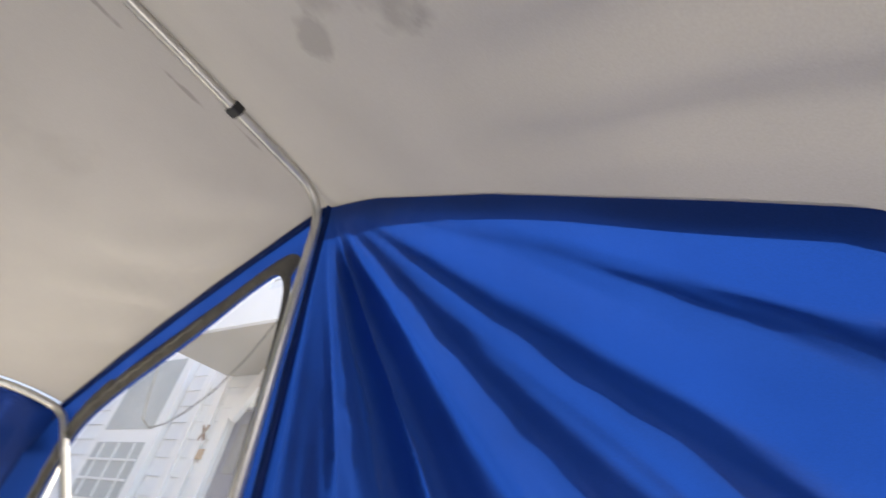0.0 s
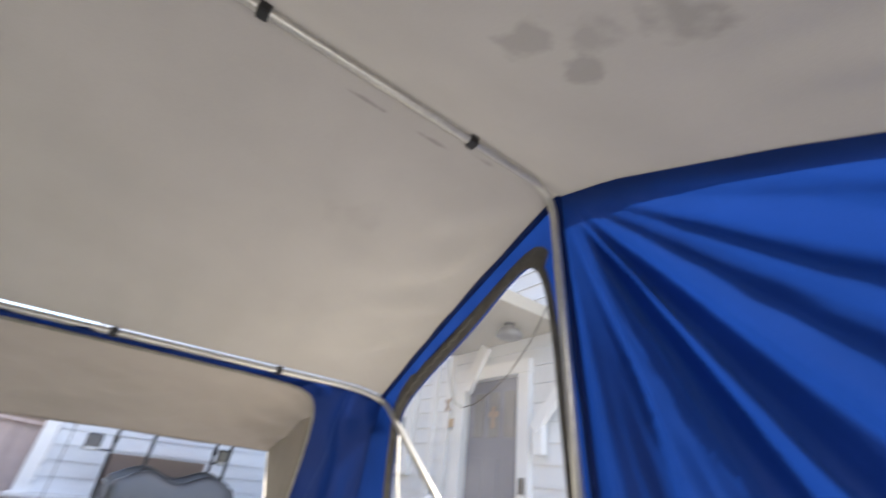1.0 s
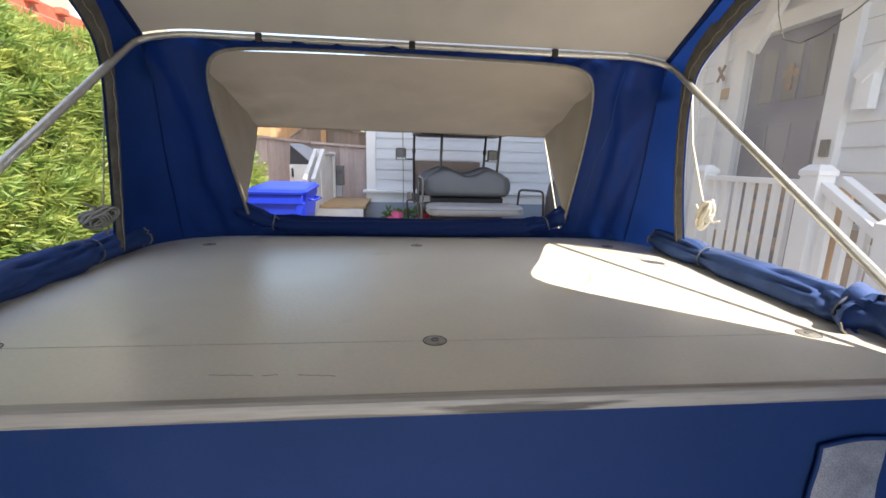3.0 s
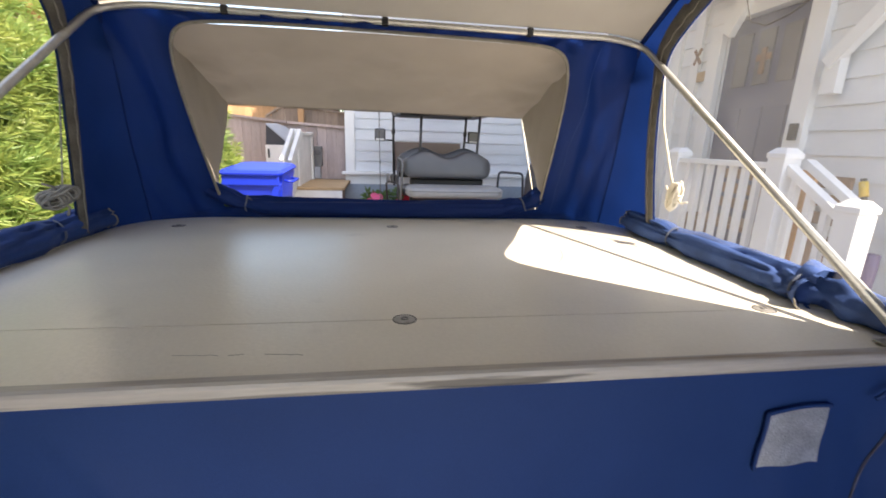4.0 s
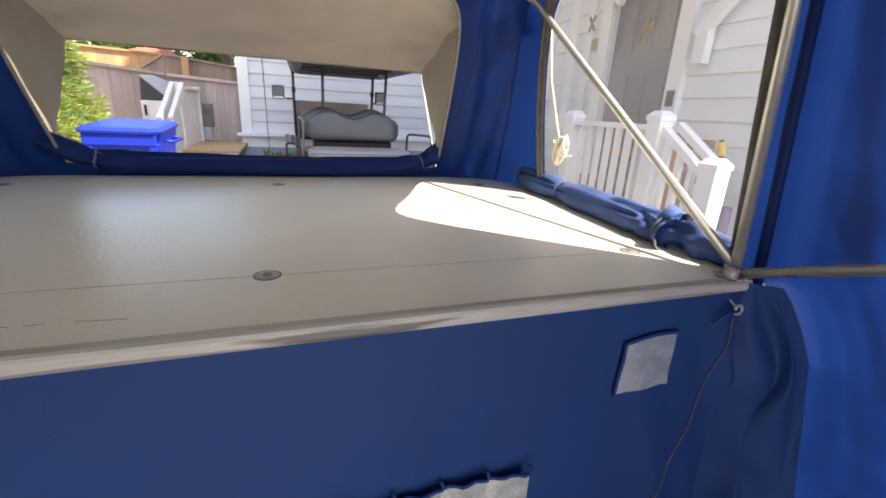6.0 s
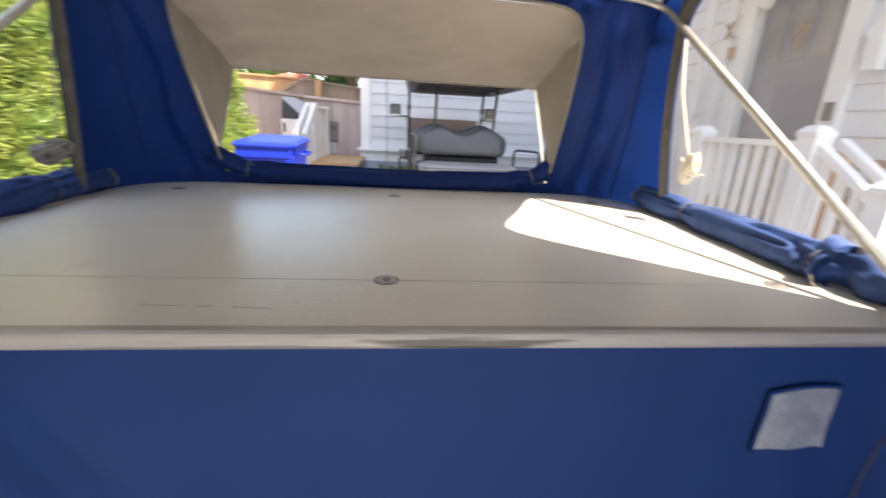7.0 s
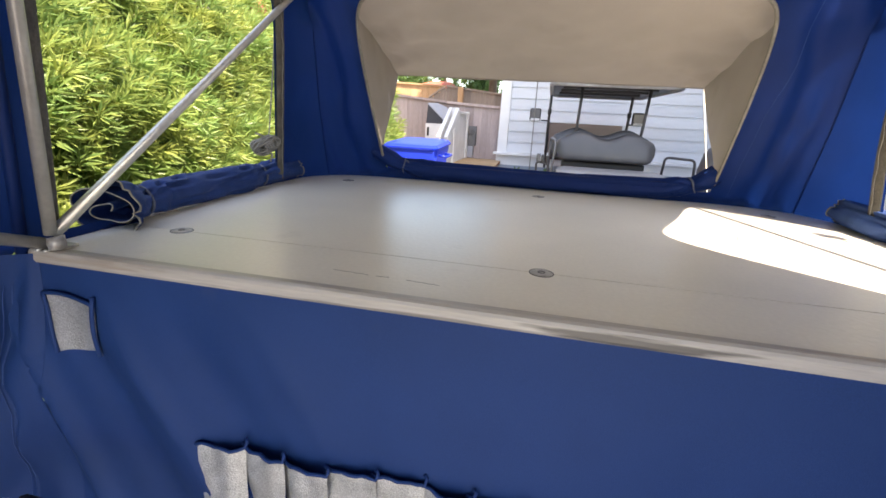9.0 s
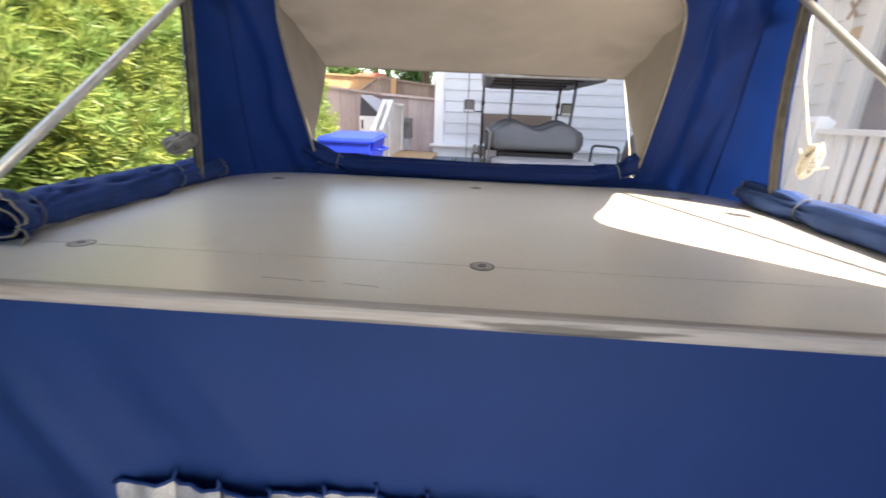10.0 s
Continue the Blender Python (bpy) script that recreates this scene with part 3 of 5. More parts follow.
def end_panel():
    outer = [(-1.05, 0.0), (-0.5, 0.0), (0, 0), (0.5, 0.0), (1.05, 0.0), (1.0, 0.3), (0.93, 0.62), (0.90, 0.70), (0.78, 0.722), (0.4, 0.722), (0, 0.722), (-0.4, 0.722), (-0.78, 0.722), (-0.90, 0.70), (-0.93, 0.62), (-1.0, 0.3)]
    inner = [(-0.70, 0.05), (-0.35, 0.02), (0, 0.02), (0.35, 0.02), (0.68, 0.05), (0.675, 0.3), (0.665, 0.60), (0.62, 0.675), (0.52, 0.690), (0.25, 0.692), (0, 0.694), (-0.3, 0.696), (-0.62, 0.692), (-0.70, 0.675), (-0.74, 0.60), (-0.72, 0.3)]
    sub = 8

    def fine(pts):
        return [Vector((lerp(a[0], b[0], k / sub), end_y(lerp(a[1], b[1], k / sub)), lerp(a[1], b[1], k / sub) + H)) for a, b in zip(pts, pts[1:] + pts[:1]) for k in range(sub)]
    o, q = fine(outer), fine(inner)
    for _ in range(30):
        q = [(q[i - 1] + q[i] * 2 + q[(i + 1) % len(q)]) / 4 if q[i].z > H + 0.4 else q[i] for i in range(len(q))]
    th = thing("tent_rear_panel", "blue canvas rear tent panel with an open window", "tent wall", P(0, 1.4, 0.0))

    def shape(p, t):
        f = math.sin(math.pi * t)
        crease = 0.014 * math.exp(-(((abs(p.x) - 0.79 - 0.13 * (p.z - H)) / 0.014) ** 2))
        return p + Vector((0, -crease * f + (0.021 * math.sin(p.x * 44 + 2 * p.z + 3 * noise.noise(p * 3)) + wob(p, 7, 0.03) + wob(p, 20, 0.008)) * f, 0))
    part("panel", ring_sheet(o, q, 10, lambda p, t: round_corner(shape(p, t), True)), BLUE, th, smooth=True)
    top_rim = [p - Vector((0, 0.010, 0)) for p in q[4 * sub:] if p.z > H + 0.07]
    part("window_binding", tube(top_rim, 0.006, 6), BIND, th, "grey hem round the window", smooth=True)
    line = [Vector((lerp(0.735, 0.745, k / 20), end_y(lerp(0.04, 0.69, k / 20)) - 0.012, H + lerp(0.04, 0.69, k / 20))) for k in range(21)]
    line = [shape(p, 0.75) - Vector((0, 0.004, 0)) for p in line]
    part("stitching", tube(line, 0.0007, 5), FADED_LIT, th, "faded stitched seam", smooth=True)
    # awning outside the window: a sloping top and two triangular cheeks
    aw = thing("window_awning", "tan canvas window awning propped outwards", "awning", P(0, 1.5, 0.4))
    L, R = P(-0.80, 1.88, 0.495), P(0.725, 1.88, 0.485)
    tl, tr = P(-0.775, 1.155, 0.680), P(0.705, 1.155, 0.680)

    def top(u, v):
        a = tl.lerp(tr, u)
        a.z += 0.02 * math.sin(math.pi * u) ** 0.3
        p = a.lerp(L.lerp(R, u), v)
        p.z += 0.012 * math.sin(math.pi * v) * math.sin(math.pi * u) + (wob(p, 4, 0.026) + wob(p, 11, 0.013) + 0.009 * math.sin(34 * (u + 0.55 * v)) * math.exp(-u / 0.14) + 0.009 * math.sin(34 * (1 - u + 0.55 * v)) * math.exp(-(1 - u) / 0.12)) * math.sin(math.pi * v)
        p.z -= 0.012 * math.exp(-(((u - 0.06 - 0.10 * v) / 0.03) ** 2)) * math.sin(math.pi * v)
        return p
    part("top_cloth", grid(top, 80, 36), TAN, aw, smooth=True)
    for e, a, b, lo, s in ((0.0, tl, L, P(-0.745, 1.452, 0.05), -1), (1.0, tr, R, P(0.715, 1.452, 0.05), 1)):
        def cheek(u, v, e=e, lo=lo, s=s):
            p = top(e, u).lerp(lo, v)
            p.x += (s * -0.02 * math.sin(math.pi * u) + wob(p, 6, 0.012)) * math.sin(math.pi * v)
            return p
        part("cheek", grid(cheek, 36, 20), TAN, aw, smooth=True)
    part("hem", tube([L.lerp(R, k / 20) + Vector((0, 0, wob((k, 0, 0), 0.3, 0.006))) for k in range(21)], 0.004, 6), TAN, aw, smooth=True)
    for a, b in ((R, P(0.80, 1.62, -0.2)), (P(-0.055, 1.88, 0.49), P(-0.035, 1.90, -0.95))):
        part("guy_line", tube([a, b], 0.003 if a.x > 0.5 else 0.0022, 6), ROPE if a.x > 0.5 else GREY_LINE, aw, "thin guy line", smooth=True)


end_panel()


def roll(name, pts, r, ties, label, cloth=None, mouth=None):
    """Rolled cloth tied with straps; mouth: 'spiral' or 'open' end."""
    th = thing(name, label, "canvas roll", pts[0])
    n, m = 110, 40
    line = []
    for k in range(n + 1):
        t = k / n * (len(pts) - 1)
        i = min(int(t), len(pts) - 2)
        line.append(pts[i].lerp(pts[i + 1], t - i))
    bm = bmesh.new()
    rings, frames = [], []
    for k, p in enumerate(line):
        t = k / n
        d = (line[min(n, k + 1)] - line[max(0, k - 1)]).normalized()
        up = (Vector((0, 0, 1)) - d * d.z).normalized()
        side = d.cross(up)
        near = min([1.0] + [abs(t - q) for q in ties])
        pinch = 0.66 + 0.34 * min(1, near * 12)
        flare = 1 + ((0.34 if mouth == "spiral" else 0.22) * max(0.0, (t - 0.88) / 0.12) if mouth else 0)
        ring = []
        for j in range(m):
            an = j * math.tau / m
            c, s = math.cos(an), math.sin(an)
            q = Vector((c * 1.1, s * 1.1, t * 5 + len(pts)))
            crease = abs(noise.noise(Vector((c * 1.6 + 4, s * 1.6, t * 3.2 + 0.8 * c))))
            rr = r * pinch * flare * (0.98 + 0.22 * noise.noise(q) - 0.30 * max(0.0, 0.16 - crease) / 0.16 + 0.06 * noise.noise(q * 4))
            rr += r * 0.13 * math.sin(9 * an + 2 * math.sin(3 * an)) * math.exp(-(near / 0.045) ** 2)
            flatten = 0.86 if s < 0 else 0.92
            ring.append(bm.verts.new(p + side * c * rr + up * s * rr * flatten))
        rings.append(ring)
        frames.append((p, side, up, d))
    for x, y in zip(rings, rings[1:]):
        for j in range(m):
            bm.faces.new((x[j], x[(j + 1) % m], y[(j + 1) % m], y[j]))
    first = [v.co.copy() for v in rings[0]]
    last = [v.co.copy() for v in rings[-1]]
    bm.faces.new(rings[0][::-1])
    part("cloth", bm, cloth or BLUE, th, smooth=True)
    for q in ties:
        p, side, up, d = frames[int(q * n)]
        loop = [p + (side * math.cos(k * math.tau / 18) + up * math.sin(k * math.tau / 18)) * r * 0.71 + d * 0.002 * math.sin(k) for k in range(18)]
        tie = part("tie", tube(loop, 0.0036, 6, closed=True), TIE, th, "grey-blue tie strap", smooth=True)
        knot = p + side * (r * 0.5) * (1 if p.x < 0 else -1) + up * r * 0.52
        part("loose_end", tube([knot, knot + d * 0.012 + up * 0.004, knot + d * 0.026 - up * 0.012], 0.0030, 6, flat=0.5), TIE, tie, smooth=True)
    part("end_hem", tube(first, 0.0034, 6, closed=True), BIND if cloth else TIE, th, "pale bound hem", smooth=True)
    if mouth:
        part("end_hem", tube(last[m // 2:] if mouth == "open" else last[m // 4:], 0.0022, 6), BIND, th, "pale bound hem", smooth=True)
    if mouth == "spiral":
        e, side, up, d = frames[-1]
        bm = bmesh.new()
        prev = None
        turn = [(k / 70, k / 70 * math.tau * 1.5) for k in range(71)]
        curl = [(r * 1.22 * lerp(1.0, 0.14, t) * (1 + 0.2 * math.sin(3.5 * t * math.tau)), w) for t, w in turn]
        mid = [e + side * math.cos(w) * rr + up * math.sin(w) * rr * 0.8 for rr, w in curl]
        for k, q in enumerate(mid):
            row = [bm.verts.new(q - d * 0.06), bm.verts.new(q + d * 0.006 * math.sin(0.3 * k))]
            if prev:
                bm.faces.new((prev[0], row[0], row[1], prev[1]))
            prev = row
        sp = part("rolled_end", bm, cloth or BLUE, th, "spiral end of the rolled cloth", smooth=True)
        part("rolled_hem", tube([q + d * 0.006 * math.sin(0.3 * k) for k, q in enumerate(mid)], 0.0017, 6), BIND, sp, "pale bound hem", smooth=True)
    return th


roll("window_roll", [P(-1.03, 1.16, 0.044), P(-1.010, 0.85, 0.042), P(-0.978, 0.42, 0.042), P(-0.922, 0.250, 0.044)], 0.053, (0.28, 0.80), "rolled blue canvas window flap tied with straps", ROLLED, "spiral")
right = roll("window_roll", [P(1.012, 1.17, 0.044), P(0.985, 0.85, 0.038), P(0.952, 0.42, 0.036), P(0.925, 0.285, 0.034)], 0.050, (0.33, 0.88), "rolled faded blue window flap, coloured sunlit pale, with a gaping end", FADED_LIT, "open")


def tail(u, v):
    # crumpled cloth from the roll's end to the hinge
    w = v * math.tau
    rr = lerp(0.048, 0.030, u) * (1 + 0.5 * noise.noise(Vector((math.cos(w) * 1.5, math.sin(w) * 1.5, u * 4))))
    return P(lerp(0.965, 0.935, u) + math.cos(w) * rr, lerp(0.36, 0.15, u), 0.042 - 0.008 * u + math.sin(w) * rr * 0.9)


part("crumpled_tail", grid(tail, 24, 28), FADED_LIT, right, smooth=True)
roll("window_roll", [P(-0.77, 1.42, 0.13), P(-0.64, 1.43, 0.065), P(-0.51, 1.44, 0.045), P(0.0, 1.44, 0.04), P(0.51, 1.44, 0.045), P(0.61, 1.43, 0.07), P(0.69, 1.42, 0.12)], 0.047, (0.2, 0.84), "rolled blue canvas flap under the rear window")


def skirt_y(x, z):
    """The skirt's face: flat in the middle, with slanting folds towards the sides."""
    low = min(1.0, max(0.0, -z - 0.03) * 6)
    left = max(0.0, min(1, (-x - 0.25) * 2.5))
    right = max(0.0, min(1, (x - 0.60) * 3.2))
    ph = 24 * (x + 0.45 * z) + 2.2 * noise.noise(Vector((x * 2, z * 1.5, 0)))
    fold = (1 - abs(math.sin(ph * 0.5))) ** 1.5 * 0.042 + 0.005 * math.sin(2.1 * ph)
    return 0.091 - low * (left * fold + right * 0.6 * fold) + low * 0.006 * noise.noise(Vector((x * 4, z * 4, 2)))


def skirt():
    th = thing("platform_skirt", "navy canvas skirt hanging below the platform edge", "canvas skirt", P(0, 0.07, -0.98))

    def fn(u, v):
        z = lerp(-0.016, -0.985, v)
        x = lerp(-1, 1, u) * (0.955 + 0.03 * min(1.0, max(0.0, -z - 0.016) * 5) ** 0.6)
        return P(x, skirt_y(x, z), z)
    part("canvas", grid(fn, 140, 50), NAVY, th, smooth=True)
    # two bare patches of silver tape and a gathered silver curtain below
    for cx, w, sk, up, grow in ((0.681, 0.126, 0.001, -0.016, 0.08), (-0.842, 0.121, 0.002, 0.006, -0.22)):
        def pat(u, v, cx=cx, w=w, sk=sk, up=up, grow=grow):
            x = cx + (u - 0.5) * w * (1 + grow * v) + sk * v * 3 + 0.0012 * math.sin(7 * v)
            z = lerp(-0.084 + up, -0.200 + up, v) + 0.006 * math.sin(3 * u) - 0.008 * u * (1 - v) * (1 if cx < 0 else -1) + 0.002 * math.sin(9 * u) * v
            return P(x, skirt_y(x, z) - 0.0045, z)
        patch = part("silver_patch", grid(pat, 12, 10), SILVER, th, "bare silver-grey patch with a frayed blue edge", smooth=True)
        ed = [pat(0, k / 10) for k in range(10, -1, -1)] + [pat(k / 12, 0) for k in range(13)]
        part("patch_edge", tube([p - Vector((0, 0.003, 0)) for p in ed], 0.0038, 6), NAVY, patch, smooth=True)
    hem = []
    for k in range(1, 61):
        z = lerp(-0.055, -0.95, k / 60)
        x = 0.905 - 0.30 * max(0.0, -z - 0.07) ** 1.15 + 0.012 * math.sin(13 * z)
        hem.append(P(x, skirt_y(x, z) - 0.002, z))
    part("side_hem", tube(hem, 0.0025, 6), HEM, th, "brown-edged cord in the side seam", smooth=True)
    edge = [P(x, skirt_y(x, z) - 0.007, z) for x, z in [(-0.783 - 0.0013 * k, -0.070 - 0.0135 * k) for k in range(10)]]
    part("patch_fold", tube(edge, 0.0042, 6), NAVY, th, smooth=True)

    # crumpled cloth that joins the skirt to the side walls
    for s in (-1, 1):
        def joint(u, v, s=s):
            z = lerp(-0.004, -0.97, v)
            uw = 0.028 + 0.15 * v
            k = 0.55 + 0.45 * max(0.0, (0.45 * uw - z) / (0.985 + 0.45 * uw))
            b = WALL[s](uw, k)
            b.x -= s * 0.010
            xa = 0.905 + 0.05 * v
            p = P(s * xa, skirt_y(s * xa, z) - 0.001, z).lerp(b, u)
            bend = math.sin(math.pi * u) * min(1, 8 * v)
            p.x -= s * bend * (0.016 * math.sin(9 * u - 7 * z) + wob(p, 9, 0.03))
            p.y -= bend * (0.012 * math.sin(13 * u + 5 * z) + wob(p, 7, 0.025))
            return p
        part("side_joint", grid(joint, 24, 40), NAVY, th, smooth=True)
        if s < 0:
            for q in (0.44, 0.52):
                part("stitching", tube([joint(q, k / 30) + Vector((0.0016, -0.0012, 0)) for k in range(2, 30)], 0.0007, 5), FADED_LIT, th, "faded seam stitching", smooth=True)


skirt()


def curtain():
    th = thing("pleated_curtain", "pleated silver-grey curtain with blue bound top edge", "curtain", P(-0.1, 0.05, -0.98))

    n = 12
    for i in range(n):
        x0, x1 = lerp(-0.597, 0.425, i / n), lerp(-0.597, 0.425, (i + 1) / n) + 0.012
        dz, tilt = 0.003 * math.sin(i * 2.1), 0.012 + 0.006 * math.sin(i * 1.3)

        def fn(u, v, x0=x0, x1=x1, dz=dz, tilt=tilt, i=i):
            x = lerp(x0, x1 - 0.012 * v, u) + 0.008 * math.sin(i * 1.7 + 3 * v) * v
            y = skirt_y(x, -0.33) - 0.004 - tilt * u ** 0.7 - 0.006 * math.sin(math.pi * u) - 0.003 * math.sin(9 * v + i) - 0.012 * v - 0.010 * noise.noise(Vector((x * 22, v * 7, i)))
            return P(x, y, lerp(-0.338 + dz + 0.004 * u, -0.95, v) + 0.003 * math.sin(14 * u + i))
        pleat = part("pleat", grid(fn, 10, 30), SILVER, th, smooth=True)
        edge = [fn(k / 8, 0) - Vector((0, 0.003, -0.002)) for k in range(9)]
        part("bound_edge", tube([fn(0, 0.02) + Vector((0, 0.006, 0.004))] + edge + [edge[-1] + Vector((0.003, 0.004, 0.010)), edge[-1] + Vector((-0.003, 0.008, 0.014))], 0.0036, 6), NAVY, pleat, "navy bound edge", smooth=True)


curtain()


def rope_bundle(s):
    """A hank of line hanging inside the window on its own cord, bound round its middle."""
    rng = random.Random(7)
    c = P(0.945, 0.84, 0.185) if s > 0 else P(-0.945, 0.865, 0.152)
    th = thing("rope_hank", "coiled pale rope hank hanging beside the window" if s > 0 else "grey knotted rope hank hanging beside the window", "rope", c, "rope hanks")
    m = ROPE if s > 0 else GREY_LINE
    hang = [P(0.935, 0.985, 0.60), P(0.94, 0.95, 0.42), P(0.945, 0.88, 0.26), c] if s > 0 else [P(-0.94, 0.955, 0.60), P(-0.945, 0.935, 0.43), P(-0.945, 0.886, 0.20), c]
    part("cord", tube(hang, 0.0042 if s > 0 else 0.0022, 6), m, th, smooth=True)
    # the hank's long way: steeply down for the pale one, nearly level for the grey one
    d = Vector((0, 0.35, -0.94)) if s > 0 else Vector((0.66, 0.60, 0.45))
    e = Vector((0, d.z, -d.y)).normalized()
    for k in range(9):
        half, wide = rng.uniform(0.038, 0.055) * (1 if s > 0 else 0.85), rng.uniform(0.010, 0.019) * (1 if s > 0 else 1.5)
        off = Vector((rng.uniform(-0.012, 0.012), 0, 0)) + e * rng.uniform(-0.010, 0.010)
        pinch = lambda t: 0.35 + 0.65 * abs(math.cos(t)) ** 1.2
        loop = [c + off + d * (math.cos(t) * half) + e * (math.sin(t) * wide * (0.5 + pinch(t))) + Vector((0.006 * math.sin(2 * t + k), 0, 0)) for t in [i * math.tau / 20 for i in range(20)]]
        part("coil", tube(loop, 0.0045, 6, closed=True), m, th, smooth=True)
    for k in range(4):
        o = d * (0.008 * (k - 1.5))
        wrap = [c + o + e * (0.021 * math.cos(t)) + Vector((0.017 * math.sin(t), 0, 0)) for t in [i * math.tau / 16 for i in range(16)]]
        part("wrap", tube(wrap, 0.0040, 6, closed=True), m, th, smooth=True)
    for q in (-1, 1):
        part("loose_end", tube([c + e * (q * 0.015), c + e * (q * 0.04) + d * 0.004, c + e * (q * 0.062) - d * 0.012], 0.0036, 6), m, th, smooth=True)


rope_bundle(1)
rope_bundle(-1)


def hand_truck():
    """A tube handle with a black grip beside the skirt."""
    th = thing("tube_handle", "grey tubular handle with black ribbed grip", "handle", P(-0.9, -0.1, -0.98))
    path = rounded([P(-0.94, -0.10, -0.97), P(-0.93, -0.10, -0.41), P(-0.775, -0.10, -0.345), P(-0.54, -0.10, -0.41), P(-0.49, -0.10, -0.97)], 0.12, 8)
    part("tube", tube(path, 0.011, 10), STEEL, th, smooth=True)
    run = [p for p in path if -0.785 < p.x < -0.57]
    fine = [run[i].lerp(run[i + 1], k / 4) for i in range(len(run) - 1) for k in range(4)] + [run[-1]]
    part("grip", tube(fine, 0.019, 12, radii=[0.0205 - 0.0025 * (k % 2) for k in range(len(fine))]), BLACK, th, "black ribbed rubber grip")


hand_truck()


def scratches():
    th = thing("scratch_marks", "dark scuff scratches on the platform board", "scratches", P(-0.35, 0.2, 0.001))
    for x0, y0, x1, y1 in ((-0.37, 0.185, -0.30, 0.180), (-0.285, 0.178, -0.262, 0.181), (-0.23, 0.178, -0.17, 0.172)):
        part("scratch", tube([P(lerp(x0, x1, k / 6), lerp(y0, y1, k / 6) + 0.002 * math.sin(3 * k), 0.0001) for k in range(7)], 0.0004, 5), BIND, th)


scratches()


def corner_hook():
    th = thing("eye_bolt", "small steel eye bolt below platform corner", "eye bolt", P(0.86, 0.08, -0.05))
    c = P(0.875, 0.070, -0.052)
    part("eye", tube([c + Vector((math.cos(t) * 0.010, 0, math.sin(t) * 0.010)) for t in [i * math.tau / 14 for i in range(14)]], 0.003, 6, closed=True), STEEL, th, smooth=True)
    part("cord", tube([c, P(0.84, 0.068, -0.058), P(0.815, 0.070, -0.075)], 0.004, 6), NAVY, th, smooth=True)
    part("shank", tube([c, P(0.875, 0.092, -0.04)], 0.003, 6), STEEL, th)


corner_hook()


# ---- outside: houses ----
def lap_wall(parent, origin, turn, width, z0, z1, step, openings, material=SIDING):
    """Lap boards on a wall: local x along the wall, -y outwards. openings: x0, x1, z0, z1."""
    made = {}
    z = z0
    while z < z1:
        h = min(step, z1 - z)
        cuts = sorted((a, b) for a, b, c, d in openings if c < z + h * 0.5 < d)
        x = 0.0
        for a, b in cuts + [(width, width)]:
            if a - x > 0.02:
                key = (round(a - x, 3), round(h, 3))
                if key not in made:
                    bm = bmesh.new()
                    L = a - x
                    prof = [(0.0, 0.0), (-0.022, 0.0), (-0.022, 0.006), (-0.006, h + 0.01), (0.0, h + 0.01)]
                    e0 = [bm.verts.new((0, p, q)) for p, q in prof]
                    e1 = [bm.verts.new((L, p, q)) for p, q in prof]
                    for i in range(5):
                        j = (i + 1) % 5
                        bm.faces.new((e0[i], e1[i], e1[j], e0[j]))
                    bm.faces.new(e0)
                    bm.faces.new(e1)
                    made[key] = finish("board", bm, material, False)
                ob = new("board", made[key])
                ob.parent = parent
                ob.matrix_parent_inverse = parent.matrix_basis.inverted()
                ob.matrix_basis = Matrix.Translation(origin) @ turn @ Matrix.Translation((x, 0, z))
            x = b
        z += h


HX = 3.0  # face of the house beside the camper
PORCH = H - 0.62


